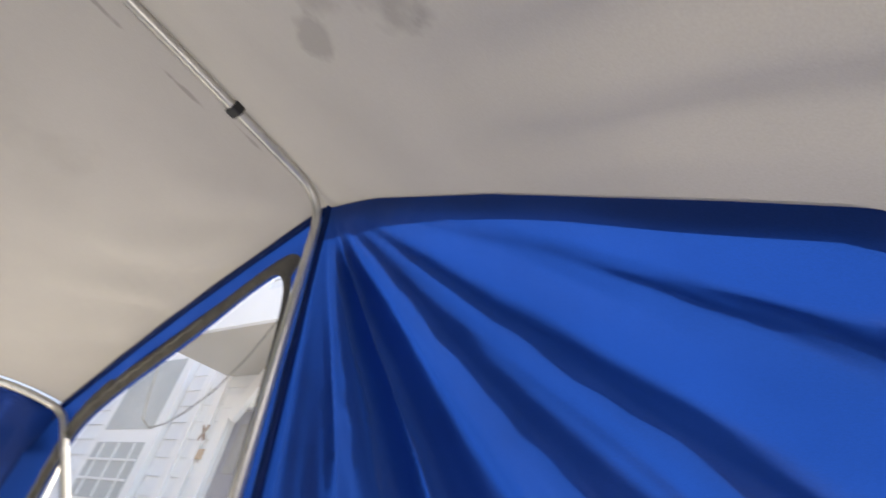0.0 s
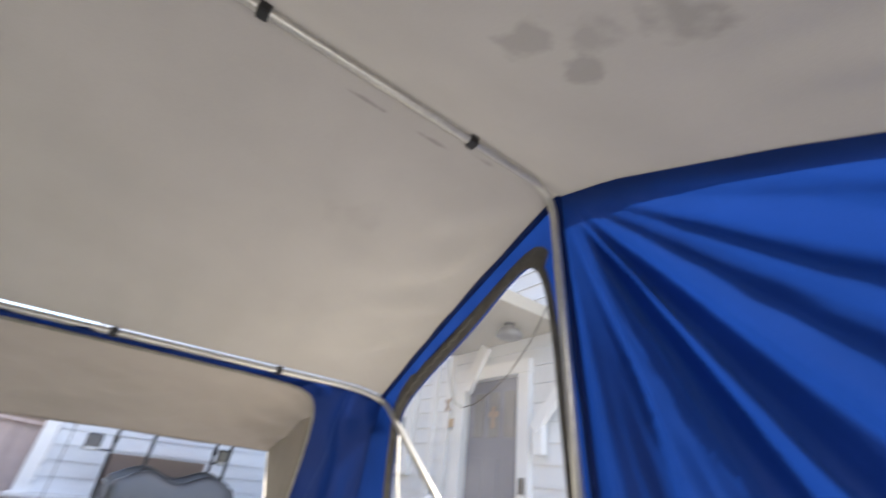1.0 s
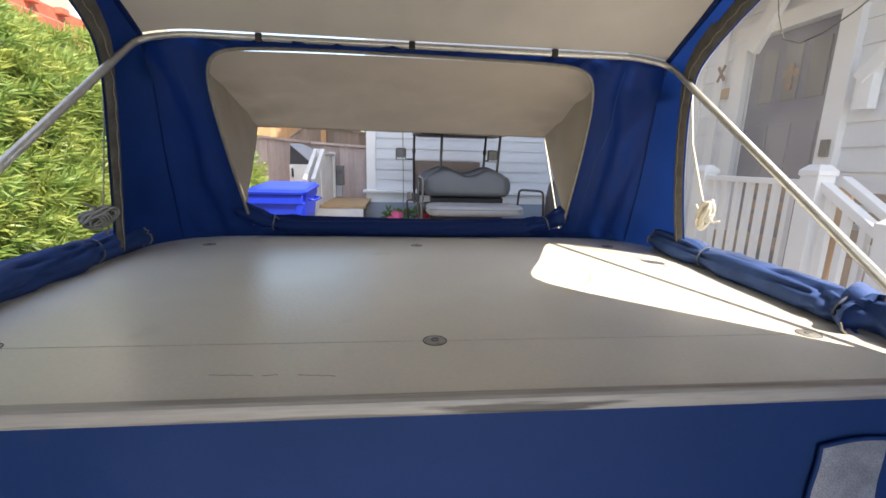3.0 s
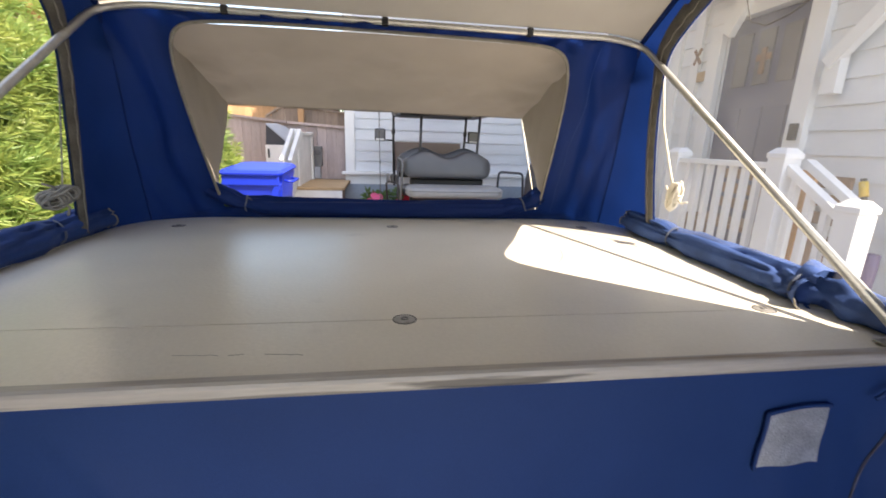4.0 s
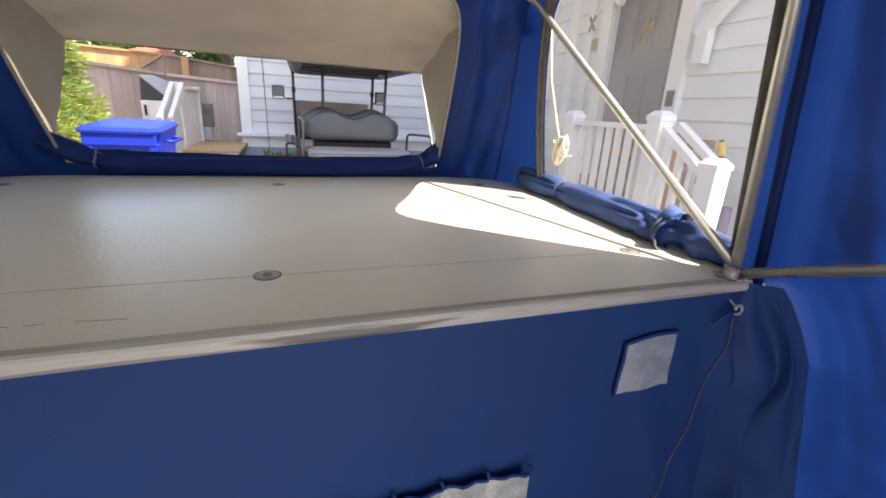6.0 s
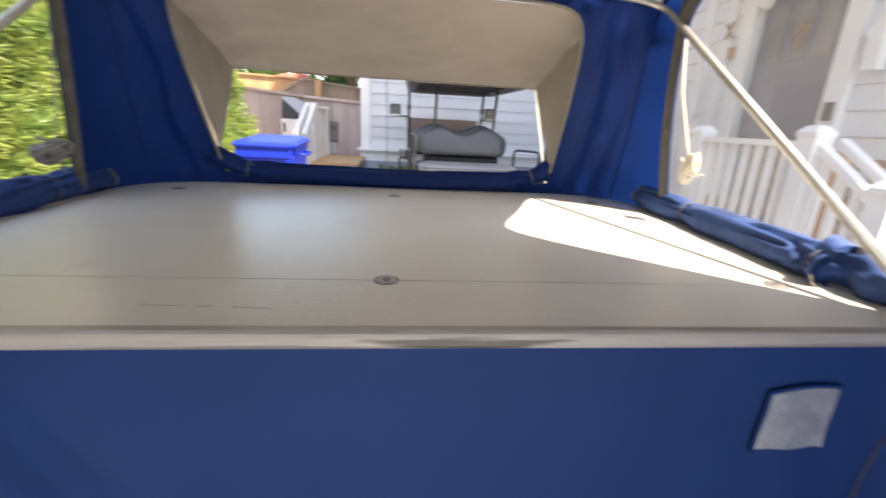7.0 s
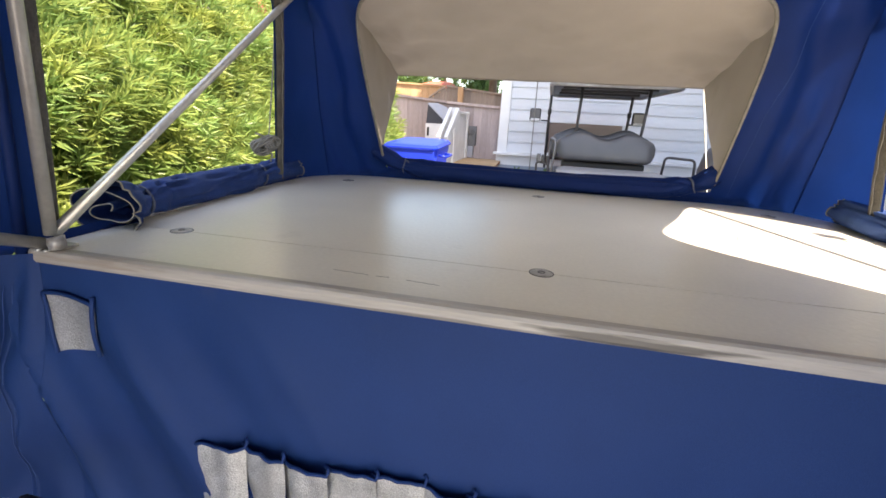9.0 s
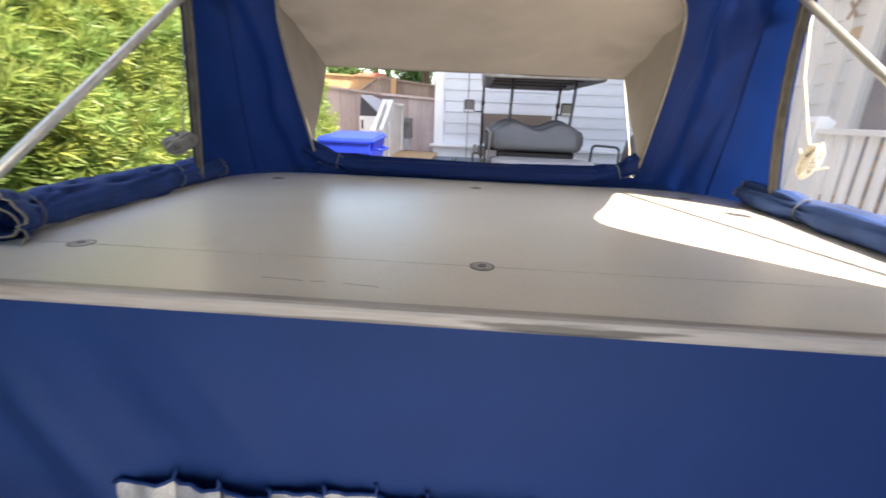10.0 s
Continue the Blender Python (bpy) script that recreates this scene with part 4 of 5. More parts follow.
def near_house():
    th = thing("house", "white lap-sided house with a porch door", "house", (HX + 2, 4, 0))
    # Walls run on unseen to 13 m, added height to shade the yard behind.
    for y0, y1, z0, z1 in ((0.3, 2.42, 0, 13.0), (3.22, 12, 0, 13.0), (2.42, 3.22, PORCH + 2.06, 13.0), (2.42, 3.22, 0, PORCH)):
        part("wall", box(HX + 0.15, (y0 + y1) / 2, (z0 + z1) / 2, 0.26, y1 - y0, z1 - z0), WHITE, th)
    # Roof and gable are out of view too and only help block the sun.
    part("roof", box(HX + 2.6, 6.15, 13.1, 6.0, 12.3, 0.25), GREY, th)
    part("gable_wall", box(HX + 2.7, 0.42, 6.5, 5.0, 0.24, 13.0), WHITE, th)
    turn = Matrix.Rotation(radians(-90), 4, "Z")
    # local x runs towards -y from the far end
    lap_wall(th, (HX + 0.018, 12, 0), turn, 11.7, 0.35, 4.1, 0.165, [(12 - 3.36, 12 - 2.28, 0, PORCH + 2.18), (12 - 5.42, 12 - 4.18, H + 0.45, H + 2.2)])
    casing = part("door_casing", box(HX - 0.02, 3.29, PORCH + 1.05, 0.06, 0.14, 2.12, 0.004), WHITE, th)
    part("door_casing", box(HX - 0.02, 2.35, PORCH + 1.05, 0.06, 0.14, 2.12, 0.004), WHITE, th)
    part("door_header", box(HX - 0.02, 2.82, PORCH + 2.12, 0.07, 1.10, 0.13, 0.004), WHITE, th)
    for y in (3.55, 3.83):
        part("corner_board", box(HX - 0.005, y, 2.1, 0.05, 0.11, 3.9, 0.003), WHITE, th)
    d = part("door", box(HX + 0.06, 2.82, PORCH + 1.03, 0.045, 0.80, 2.05, 0.003), DOOR, th, "slate grey panelled front door")
    for i in range(3):
        y = 2.82 + (i - 1) * 0.22
        part("door_light", box(HX + 0.034, y, PORCH + 1.72, 0.012, 0.15, 0.42, 0.004), GLASS, d, "dark glass light")
        part("door_panel", box(HX + 0.034, y, PORCH + 0.78, 0.012, 0.16, 1.1, 0.005), DOOR, d)
    for sz, a, b in ((0, 0.05, 0.20), (0, 0.14, 0.05)):
        part("cross_ornament", box(HX + 0.028, 2.82, H + 1.07 + (0.03 if b == 0.05 else 0), 0.012 if b == 0.05 else 0.018, a, b, 0.003), WOOD, d, "brown wooden cross")
    part("storm_handle", box(HX - 0.06, 2.34, H + 0.50, 0.03, 0.06, 0.12, 0.006), BLACK, th, "small black lock box")
    part("wall_ornament", box(HX - 0.03, 3.52, H + 1.22, 0.012, 0.03, 0.16, 0.003, Matrix.Rotation(0.5, 4, "X")), WOOD, th, "small wooden star")
    part("wall_ornament", box(HX - 0.03, 3.52, H + 1.22, 0.012, 0.03, 0.16, 0.003, Matrix.Rotation(-0.6, 4, "X")), WOOD, th)
    part("wall_plaque", box(HX - 0.03, 3.42, H + 1.03, 0.012, 0.13, 0.09, 0.003), TREAD, th, "small tan plaque")
    # window farther along the wall
    w = part("window", box(HX - 0.02, 4.80, H + 1.33, 0.08, 1.20, 1.66, 0.004), WHITE, th, "white double-hung window")
    part("sash", box(HX - 0.055, 4.80, H + 1.64, 0.02, 0.92, 0.78), SHADE, w, "drawn pale blind")
    part("sash", box(HX - 0.055, 4.80, H + 0.86, 0.02, 0.92, 0.52), SHADE, w)
    for i in range(3):
        part("muntin", box(HX - 0.068, 4.5 + 0.3 * i, H + 0.86, 0.012, 0.02, 0.5), WHITE, w)
    for i in range(2):
        part("muntin", box(HX - 0.068, 4.8, H + 0.77 + 0.18 * i, 0.012, 0.9, 0.02), WHITE, w)
    # hood over the door, on two brackets
    hood = part("hood", box(HX - 0.42, 2.70, H + 1.84, 0.86, 1.7, 0.12, 0.006), STUCCO, th, "cream porch ceiling")
    part("fascia", box(HX - 0.86, 2.70, H + 1.93, 0.04, 1.76, 0.30, 0.005), WHITE, hood)
    for y0, z0, y1, z1, w in ((3.14, 1.33, 2.86, 1.76, 0.13), (2.18, 0.93, 1.62, 1.50, 0.09)):
        a, b = Vector((HX - 0.075, y0, H + z0)), Vector((HX - 0.075, y1, H + z1))
        m = (a + b) / 2
        part("diagonal_trim", box(m.x, m.y, m.z, 0.06, (b - a).length, w, 0.004, Matrix.Rotation(math.atan2((b - a).z, (b - a).y), 4, "X")), WHITE, th, "white diagonal trim board")
    part("trim_block", box(HX - 0.055, 2.14, H + 0.88, 0.07, 0.10, 0.28, 0.004), WHITE, th)
    lamp = part("porch_lamp", tube([Vector((HX - 0.38, 2.20, H + 1.78)), Vector((HX - 0.38, 2.20, H + 1.72))], 0.05, 14), BLACK, th, "dark round porch lamp")
    part("lamp_shade", tube([Vector((HX - 0.38, 2.20, H + z)) for z in (1.75, 1.72, 1.66, 1.64)], 0.1, 18, radii=[0.05, 0.10, 0.125, 0.09]), GREY, lamp, smooth=True)


SHADE = mat("pale_blind", (0.34, 0.37, 0.37), 0.5, grain=0.05, grain_scale=30, blotch=0.05)
near_house()


def porch():
    th = thing("porch", "white wooden porch deck with steps beside the house", "porch", (2.5, 2.4, 0))
    for i in range(8):
        part("deck_board", box(2.52, 1.72 + 0.145 * i + 0.2, PORCH - 0.015, 0.92, 0.138, 0.03, 0.003), FENCE, th)
    part("skirt_board", box(2.10, 2.5, PORCH / 2, 0.03, 1.5, PORCH - 0.04), WHITE, th)
    for i in range(2):
        z = PORCH - 0.19 * (i + 1)
        part("step", box(2.52, 1.62 - 0.27 * i, z - 0.02, 0.9, 0.29, 0.04, 0.004), FENCE, th)
        part("riser", box(2.52, 1.745 - 0.27 * i, z - 0.10 + 0.0, 0.9, 0.02, 0.16), WHITE, th)
    rail = thing("porch_railing", "white painted porch railing with square newel posts", "railing", (2.14, 2, 0))

    def newel(y, top, low):
        n = part("newel_post", box(2.14, y, (top - 0.045 + low) / 2, 0.105, 0.105, top - 0.045 - low, 0.004), WHITE, rail)
        bm = bmesh.new()
        box(2.14, y, top - 0.045, 0.118, 0.118, 0.03, 0.004, bm=bm)
        w, z = 0.055, top - 0.03
        base = [bm.verts.new((2.14 + a * w, y + b * w, z)) for a, b in ((-1, -1), (1, -1), (1, 1), (-1, 1))]
        tip = [bm.verts.new((2.14 + a * w * 0.55, y + b * w * 0.55, z + 0.028)) for a, b in ((-1, -1), (1, -1), (1, 1), (-1, 1))]
        bm.faces.new(tip)
        for i in range(4):
            bm.faces.new((base[i], base[(i + 1) % 4], tip[(i + 1) % 4], tip[i]))
        part("post_cap", bm, WHITE, n)
    newel(1.60, H + 0.375, PORCH - 0.35)
    newel(1.18, H + 0.145, 0.0)
    newel(2.44, H + 0.365, PORCH - 0.2)
    part("top_rail", box(2.14, 2.02, H + 0.275, 0.075, 0.76, 0.035, 0.004), WHITE, rail)
    part("bottom_rail", box(2.14, 2.02, PORCH + 0.09, 0.045, 0.76, 0.04, 0.004), WHITE, rail)
    for i in range(7):
        part("baluster", box(2.14, 1.74 + 0.095 * i, (H + 0.26 + PORCH + 0.1) / 2, 0.034, 0.034, H + 0.16 - PORCH, 0.002), WHITE, rail)
    for x, up in ((2.14, 0.0), (2.25, 0.03)):
        a, b = Vector((x, 1.56, H + 0.27 + up)), Vector((x, 1.21, H + 0.035 + up))
        mid, ang = (a + b) / 2, math.atan2((b - a).z, (b - a).y)
        part("stair_rail", box(mid.x, mid.y, mid.z, 0.058, (b - a).length, 0.042, 0.004, Matrix.Rotation(ang, 4, "X")), WHITE, rail)
    for i in range(3):
        y = 1.50 - 0.095 * i
        zt = H + 0.25 - (1.56 - y) * 0.67
        part("baluster", box(2.14, y, zt - 0.33, 0.034, 0.034, 0.66, 0.002), WHITE, rail)
    # odds and ends on the porch
    tagged(part("plank", box(2.45, 1.74, H - 0.18, 0.03, 0.09, 0.86, 0.003, Matrix.Rotation(0.08, 4, "X")), ORANGE), "orange-brown wooden plank leaning behind railing", "plank")
    bench = thing("bench", "brown wooden bench against the house wall", "bench", (2.8, 2.5, PORCH))
    part("seat", box(2.70, 2.35, PORCH + 0.42, 0.34, 1.1, 0.04, 0.004), WOOD, bench)
    for y in (1.85, 2.85):
        part("leg", box(2.70, y, PORCH + 0.20, 0.30, 0.05, 0.40, 0.004), WOOD, bench)
    for i in range(3):
        part("back_slat", box(2.88, 2.35, PORCH + 0.55 + 0.12 * i, 0.025, 1.1, 0.08, 0.004), WOOD, bench)
    tool = thing("garden_tool", "black-handled tool with a yellow grip band", "tool", (2.4, 1.27, 0))
    part("shaft", tube([Vector((2.40, 1.24, 0.30)), Vector((2.40, 1.30, H - 0.1)), Vector((2.40, 1.385, H + 0.23))], 0.014, 10), BLACK, tool, smooth=True)
    part("grip_band", tube([Vector((2.40, 1.362, H + 0.14)), Vector((2.40, 1.381, H + 0.215))], 0.02, 12), YELLOW, tool, "yellow band", smooth=True)
    part("blade", box(2.40, 1.24, 0.17, 0.03, 0.20, 0.28, 0.008), GREY, tool)
    pot = thing("plant_pot", "small purple pot behind the railing", "pot", (2.4, 1.28, H - 0.35))
    part("body", tube([Vector((2.42, 1.27, H + z)) for z in (-0.62, -0.50, -0.22, -0.14)], 0.05, 16, radii=[0.026, 0.032, 0.038, 0.036]), PURPLE, pot, smooth=True)


ORANGE = mat("orange_wood", (0.50, 0.24, 0.08), 0.7, grain=0.15, grain_scale=30, blotch=0.1, stretch=(6, 6, 0.6))
YELLOW = mat("yellow_plastic", (0.65, 0.42, 0.03), 0.5, blotch=0.05)
PURPLE = mat("purple_glaze", (0.13, 0.09, 0.18), 0.35, blotch=0.1)
porch()

BY = 7.0  # face of the house behind the cart


def far_house():
    th = thing("house", "white lap-sided house behind the golf cart", "house", (3, BY + 2, 0))
    part("wall", box(3.0, BY + 2.0, 2.2, 7.24, 3.96, 4.4), WHITE, th)
    part("foundation", box(3.0, BY + 0.0, 0.31, 7.32, 0.16, 0.62, 0.004), FOUND, th, "blue-grey painted foundation")
    part("base_board", box(3.0, BY - 0.03, 0.70, 7.30, 0.06, 0.16, 0.004), WHITE, th)
    part("water_table", box(3.0, BY - 0.06, 0.805, 7.40, 0.14, 0.045, 0.005), WHITE, th, "white ledge trim")
    part("corner_board", box(-0.565, BY - 0.02, 2.5, 0.155, 0.06, 3.36, 0.004), WHITE, th)
    lap_wall(th, (-0.485, BY + 0.015, 0), Matrix(), 7.0, 0.832, 4.2, 0.175, [], PALE)


PALE = mat("pale_blue_siding", (0.66, 0.675, 0.695), 0.6, grain=0.03, grain_scale=40, blotch=0.06, blotch_scale=2, per_piece=0.04, stretch=(0.2, 1, 1))
FOUND = mat("blue_grey_paint", (0.26, 0.31, 0.37), 0.7, grain=0.05, grain_scale=30, blotch=0.08, blotch_scale=3)
far_house()


def fence_run(x0, y0, x1, y1, z_top0, z_top1, z_low, material, label, rail=True):
    a, b = Vector((x0, y0, 0)), Vector((x1, y1, 0))
    n = max(2, int((b - a).length / 0.14))
    th = thing("board_fence", label, "fence", (x0, y0, 0), "board fences")
    ang = math.atan2((b - a).y, (b - a).x)
    for i in range(n):
        t = (i + 0.5) / n
        p, top = a.lerp(b, t), lerp(z_top0, z_top1, t) + random.uniform(-0.008, 0.008)
        part("plank", box(p.x, p.y, (top + z_low) / 2, (b - a).length / n - 0.003, 0.02, top - z_low, 0.0, Matrix.Rotation(ang, 4, "Z")), material, th)
    p = a.lerp(b, 0.5)
    part("backing_rail", box(p.x, p.y + 0.03, (z_top0 + z_top1) / 2 - 0.35, (b - a).length, 0.03, 0.5, 0.0, Matrix.Rotation(ang, 4, "Z") @ Matrix.Rotation(-math.atan2(z_top1 - z_top0, (b - a).length), 4, "Y")), material, th)
    if rail:
        p = a.lerp(b, 0.5)
        part("cap_rail", box(p.x, p.y - 0.02, (z_top0 + z_top1) / 2 + 0.015, (b - a).length, 0.09, 0.04, 0.0,
                             Matrix.Rotation(ang, 4, "Z") @ Matrix.Rotation(-math.atan2(z_top1 - z_top0, (b - a).length), 4, "Y")), material, th)


# Board colours carry their shade and sun: a shaded brown, a sunlit cedar.
BROWN = mat("shaded_brown_board", (0.25, 0.20, 0.165), 0.85, grain=0.15, grain_scale=25, blotch=0.15, blotch_scale=3, stretch=(6, 6, 0.5), per_piece=0.12, bump=0.3, bump_scale=40)
SUNLIT = mat("sunlit_cedar_board", (0.40, 0.245, 0.13), 0.8, grain=0.15, grain_scale=25, blotch=0.12, blotch_scale=3, stretch=(6, 6, 0.5), per_piece=0.10)
fence_run(-3.5, 7.15, -2.62, 7.15, H + 0.735, H + 0.675, 0.0, FENCE, "weathered pinkish-grey board fence with a cap rail")
fence_run(-2.60, 7.15, -1.60, 7.15, H + 0.672, H + 0.585, 0.0, FENCE, "weathered pinkish-grey board fence with a cap rail")
fence_run(-1.59, 7.15, -0.645, 7.15, H + 0.583, H + 0.535, 0.0, FENCE, "weathered pinkish-grey board fence with a cap rail")
fence_run(-5.0, 10.6, -2.36, 10.6, H + 1.20, H + 1.11, 0.0, SUNLIT, "sunlit cedar board fence")
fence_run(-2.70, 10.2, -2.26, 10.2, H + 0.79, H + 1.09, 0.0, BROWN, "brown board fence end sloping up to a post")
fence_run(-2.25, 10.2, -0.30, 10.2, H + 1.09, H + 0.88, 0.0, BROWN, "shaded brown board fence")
tagged(part("fence_post", box(-1.87, 10.05, 1.04, 0.12, 0.10, 2.08, 0.006), SUNLIT), "tan sawn timber fence post", "post")


def neighbour_roof():
    th = thing("garage", "low building with an orange-red hipped roof", "garage", (-3.0, 12.5, 0))
    part("wall", box(-3.05, 12.6, 1.05, 1.5, 1.4, 2.1), STUCCO, th)
    bm = bmesh.new()
    eave = [bm.verts.new(v) for v in ((-3.9, 11.8, 2.14), (-2.35, 11.8, 2.14), (-2.35, 13.4, 2.14), (-3.9, 13.4, 2.14))]
    top = [bm.verts.new(v) for v in ((-3.15, 12.5, 2.40), (-2.6, 12.5, 2.40))]
    for f in ((eave[0], eave[1], top[1], top[0]), (eave[1], eave[2], top[1]), (eave[2], eave[3], top[0], top[1]), (eave[3], eave[0], top[0])):
        bm.faces.new(f)
    bm.faces.new(eave[::-1])
    part("roof", bm, ROOF, th, "orange-red roof")


neighbour_roof()


COVER = mat("dark_cover", (0.045, 0.045, 0.055), 0.7, blotch=0.15)
FOUND_LIGHT = mat("grey_sheet", (0.36, 0.38, 0.42), 0.5, blotch=0.08)


def landing():
    th = thing("deck_steps", "white steps with tan wooden treads up to a deck", "steps", (-1.0, 6.0, 0))
    tops = [H - 0.32, H - 0.53, H - 0.74]
    for i, z in enumerate(tops):
        y = 5.70 - 0.28 * i
        if i == 0:
            for k in range(10):
                part("deck_board", box(-0.93, y + 0.07 + 0.138 * k, z - 0.02, 0.72, 0.132, 0.04, 0.003), TREAD, th)
        else:
            part("tread", box(-0.93, y + 0.13, z - 0.02, 0.68, 0.30, 0.04, 0.004), TREAD, th)
        part("riser", box(-0.93, y + 0.02, (z - 0.04) / 2, 0.66, 0.03, z - 0.05), CHALKY, th)
    rl = thing("stair_rail", "weathered white stair rail beside the deck steps", "railing", (-1.22, 5.5, 0))
    part("post", box(-1.21, 5.16, 0.50, 0.10, 0.10, 1.0, 0.006), CHALKY, rl)
    part("post", box(-1.24, 5.86, 0.735, 0.10, 0.10, 1.47, 0.006), CHALKY, rl)
    for x, up in ((-1.265, 0.0), (-1.165, 0.0)):
        a, b = Vector((x, 5.08, H + 0.03 + up)), Vector((x, 5.84, H + 0.42 + up))
        m, ang = (a + b) / 2, math.atan2((b - a).z, (b - a).y)
        part("handrail", box(m.x, m.y, m.z, 0.05, (b - a).length, 0.12, 0.006, Matrix.Rotation(ang, 4, "X")), CHALKY, rl)
    part("lower_board", box(-1.215, 5.46, H - 0.17, 0.03, 0.80, 0.42, 0.004, Matrix.Rotation(math.atan2(0.39, 0.76), 4, "X")), CHALKY, rl)
    # solid guard along the deck
    part("guard_panel", box(-1.235, 6.47, H + 0.035, 0.05, 1.12, 0.73, 0.004), CHALKY, rl)
    part("guard_cap", box(-1.225, 6.50, H + 0.415, 0.11, 1.18, 0.035, 0.004), CHALKY, rl)
    part("end_post", box(-1.225, 7.03, H + 0.05, 0.10, 0.09, 0.80, 0.004), CHALKY, rl)
    cab = thing("grill_cabinet", "pale grey cabinet with a dark slanted lid", "cabinet", (-1.72, 6.9, 0))
    part("body", box(-1.72, 6.92, 0.615, 0.30, 0.34, 1.23, 0.01), CHALKY, cab)
    # open lid: dark cheek under a pale leaning sheet
    bm = bmesh.new()
    face = [(-1.865, 0.235), (-1.535, 0.235), (-1.535, 0.29), (-1.845, 0.53)]
    f0 = [bm.verts.new((x, 6.78, H + z)) for x, z in face]
    f1 = [bm.verts.new((x, 7.08, H + z)) for x, z in face]
    bm.faces.new(f0)
    bm.faces.new(f1[::-1])
    for k in range(4):
        bm.faces.new((f0[k], f0[(k + 1) % 4], f1[(k + 1) % 4], f1[k]))
    lid = part("lid", bm, COVER, cab, "dark grey slanted lid")
    bm = bmesh.new()
    leaf = [(-1.850, 6.77, 0.545), (-1.545, 6.77, 0.275), (-1.500, 7.06, 0.40), (-1.590, 7.06, 0.50), (-1.72, 6.92, 0.555)]
    lo = [bm.verts.new((x, y, H + z)) for x, y, z in leaf]
    hi = [bm.verts.new((x + 0.008, y, H + z + 0.014)) for x, y, z in leaf]
    bm.faces.new(hi)
    bm.faces.new(lo[::-1])
    for k in range(5):
        bm.faces.new((lo[k], lo[(k + 1) % 5], hi[(k + 1) % 5], hi[k]))
    part("lid_sheet", bm, FOUND_LIGHT, lid, "grey leaning sheet")
    part("latch", box(-1.82, 6.745, H + 0.10, 0.03, 0.02, 0.14, 0.004), BLACK, cab)
    met = thing("meter_box", "grey utility meter box on the fence", "meter", (-1.12, 7.08, H))
    part("case", box(-1.10, 7.08, H + 0.06, 0.13, 0.11, 0.33, 0.01), GREY, met)
    part("lower_case", box(-1.12, 7.08, H - 0.21, 0.10, 0.10, 0.20, 0.01), FOUND_LIGHT, met)
    part("lens", tube([Vector((-1.10, 7.03, H + 0.12)), Vector((-1.10, 6.99, H + 0.12))], 0.045, 14), GLASS, met)


landing()


def wheelie_bin():
    th = thing("wheelie_bin", "bright blue plastic wheelie bin with closed lid", "bin", (-1.38, 4.5, 0))
    cx, cy = -1.37, 4.5
    bm = bmesh.new()
    rings = []
    for z, w, d in ((0.05, 0.25, 0.26), (0.55, 0.265, 0.31), (0.90, 0.290, 0.37), (0.95, 0.30, 0.385), (0.99, 0.30, 0.385)):
        rings.append([bm.verts.new((cx + w * a, cy + d * b, z)) for a, b in ((-1, -0.8), (-0.8, -1), (0.8, -1), (1, -0.8), (1, 0.8), (0.8, 1), (-0.8, 1), (-1, 0.8))])
    for a, b in zip(rings, rings[1:]):
        for i in range(8):
            bm.faces.new((a[i], a[(i + 1) % 8], b[(i + 1) % 8], b[i]))
    bm.faces.new(rings[0][::-1])
    bm.faces.new(rings[-1])
    body = part("body", bm, BIN, th)
    bm = bmesh.new()
    rings = []
    for z, w, d in ((0.982, 0.315, 0.41), (1.002, 0.318, 0.415), (1.012, 0.306, 0.405), (1.030, 0.290, 0.385), (1.040, 0.24, 0.32)):
        rings.append([bm.verts.new((cx + w * a, cy + d * b, z + 0.02 * b)) for a, b in ((-1, -0.85), (-0.85, -1), (0.85, -1), (1, -0.85), (1, 0.85), (0.85, 1), (-0.85, 1), (-1, 0.85))])
    for a, b in zip(rings, rings[1:]):
        for i in range(8):
            bm.faces.new((a[i], a[(i + 1) % 8], b[(i + 1) % 8], b[i]))
    bm.faces.new(rings[0][::-1])
    bm.faces.new(rings[-1])
    lid = part("lid", bm, BIN, th)
    part("handle_bar", tube([Vector((cx + 0.30, cy + 0.1, 0.90)), Vector((cx + 0.38, cy + 0.1, 0.89)), Vector((cx + 0.38, cy - 0.25, 0.89)), Vector((cx + 0.30, cy - 0.25, 0.90))], 0.014, 8), BIN, th, smooth=True)
    # moulded front: a trapezoid recess and ribs under the lid
    part("front_panel", box(cx, cy - 0.335, 0.60, 0.34, 0.03, 0.22, 0.01, Matrix.Rotation(-0.1, 4, "X")), BIN, body)
    for s in (-1, 1):
        part("rib", box(cx + s * 0.215, cy - 0.352, 0.74, 0.07, 0.05, 0.30, 0.008, Matrix.Rotation(s * 0.35, 4, "Y")), BIN, body)
    part("rim", box(cx, cy - 0.372, 0.905, 0.56, 0.03, 0.10, 0.008), BIN, body)
    for i in range(4):
        part("print_bar", box(cx - 0.06 + 0.04 * i, cy - 0.295, 0.36, 0.02, 0.06, 0.035), WHITE, body)
    for s in (-1, 1):
        w = part("wheel", tube([Vector((cx + s * 0.27, cy + 0.27, 0.10)), Vector((cx + s * 0.33, cy + 0.27, 0.10))], 0.10, 18), BLACK, th)


wheelie_bin()


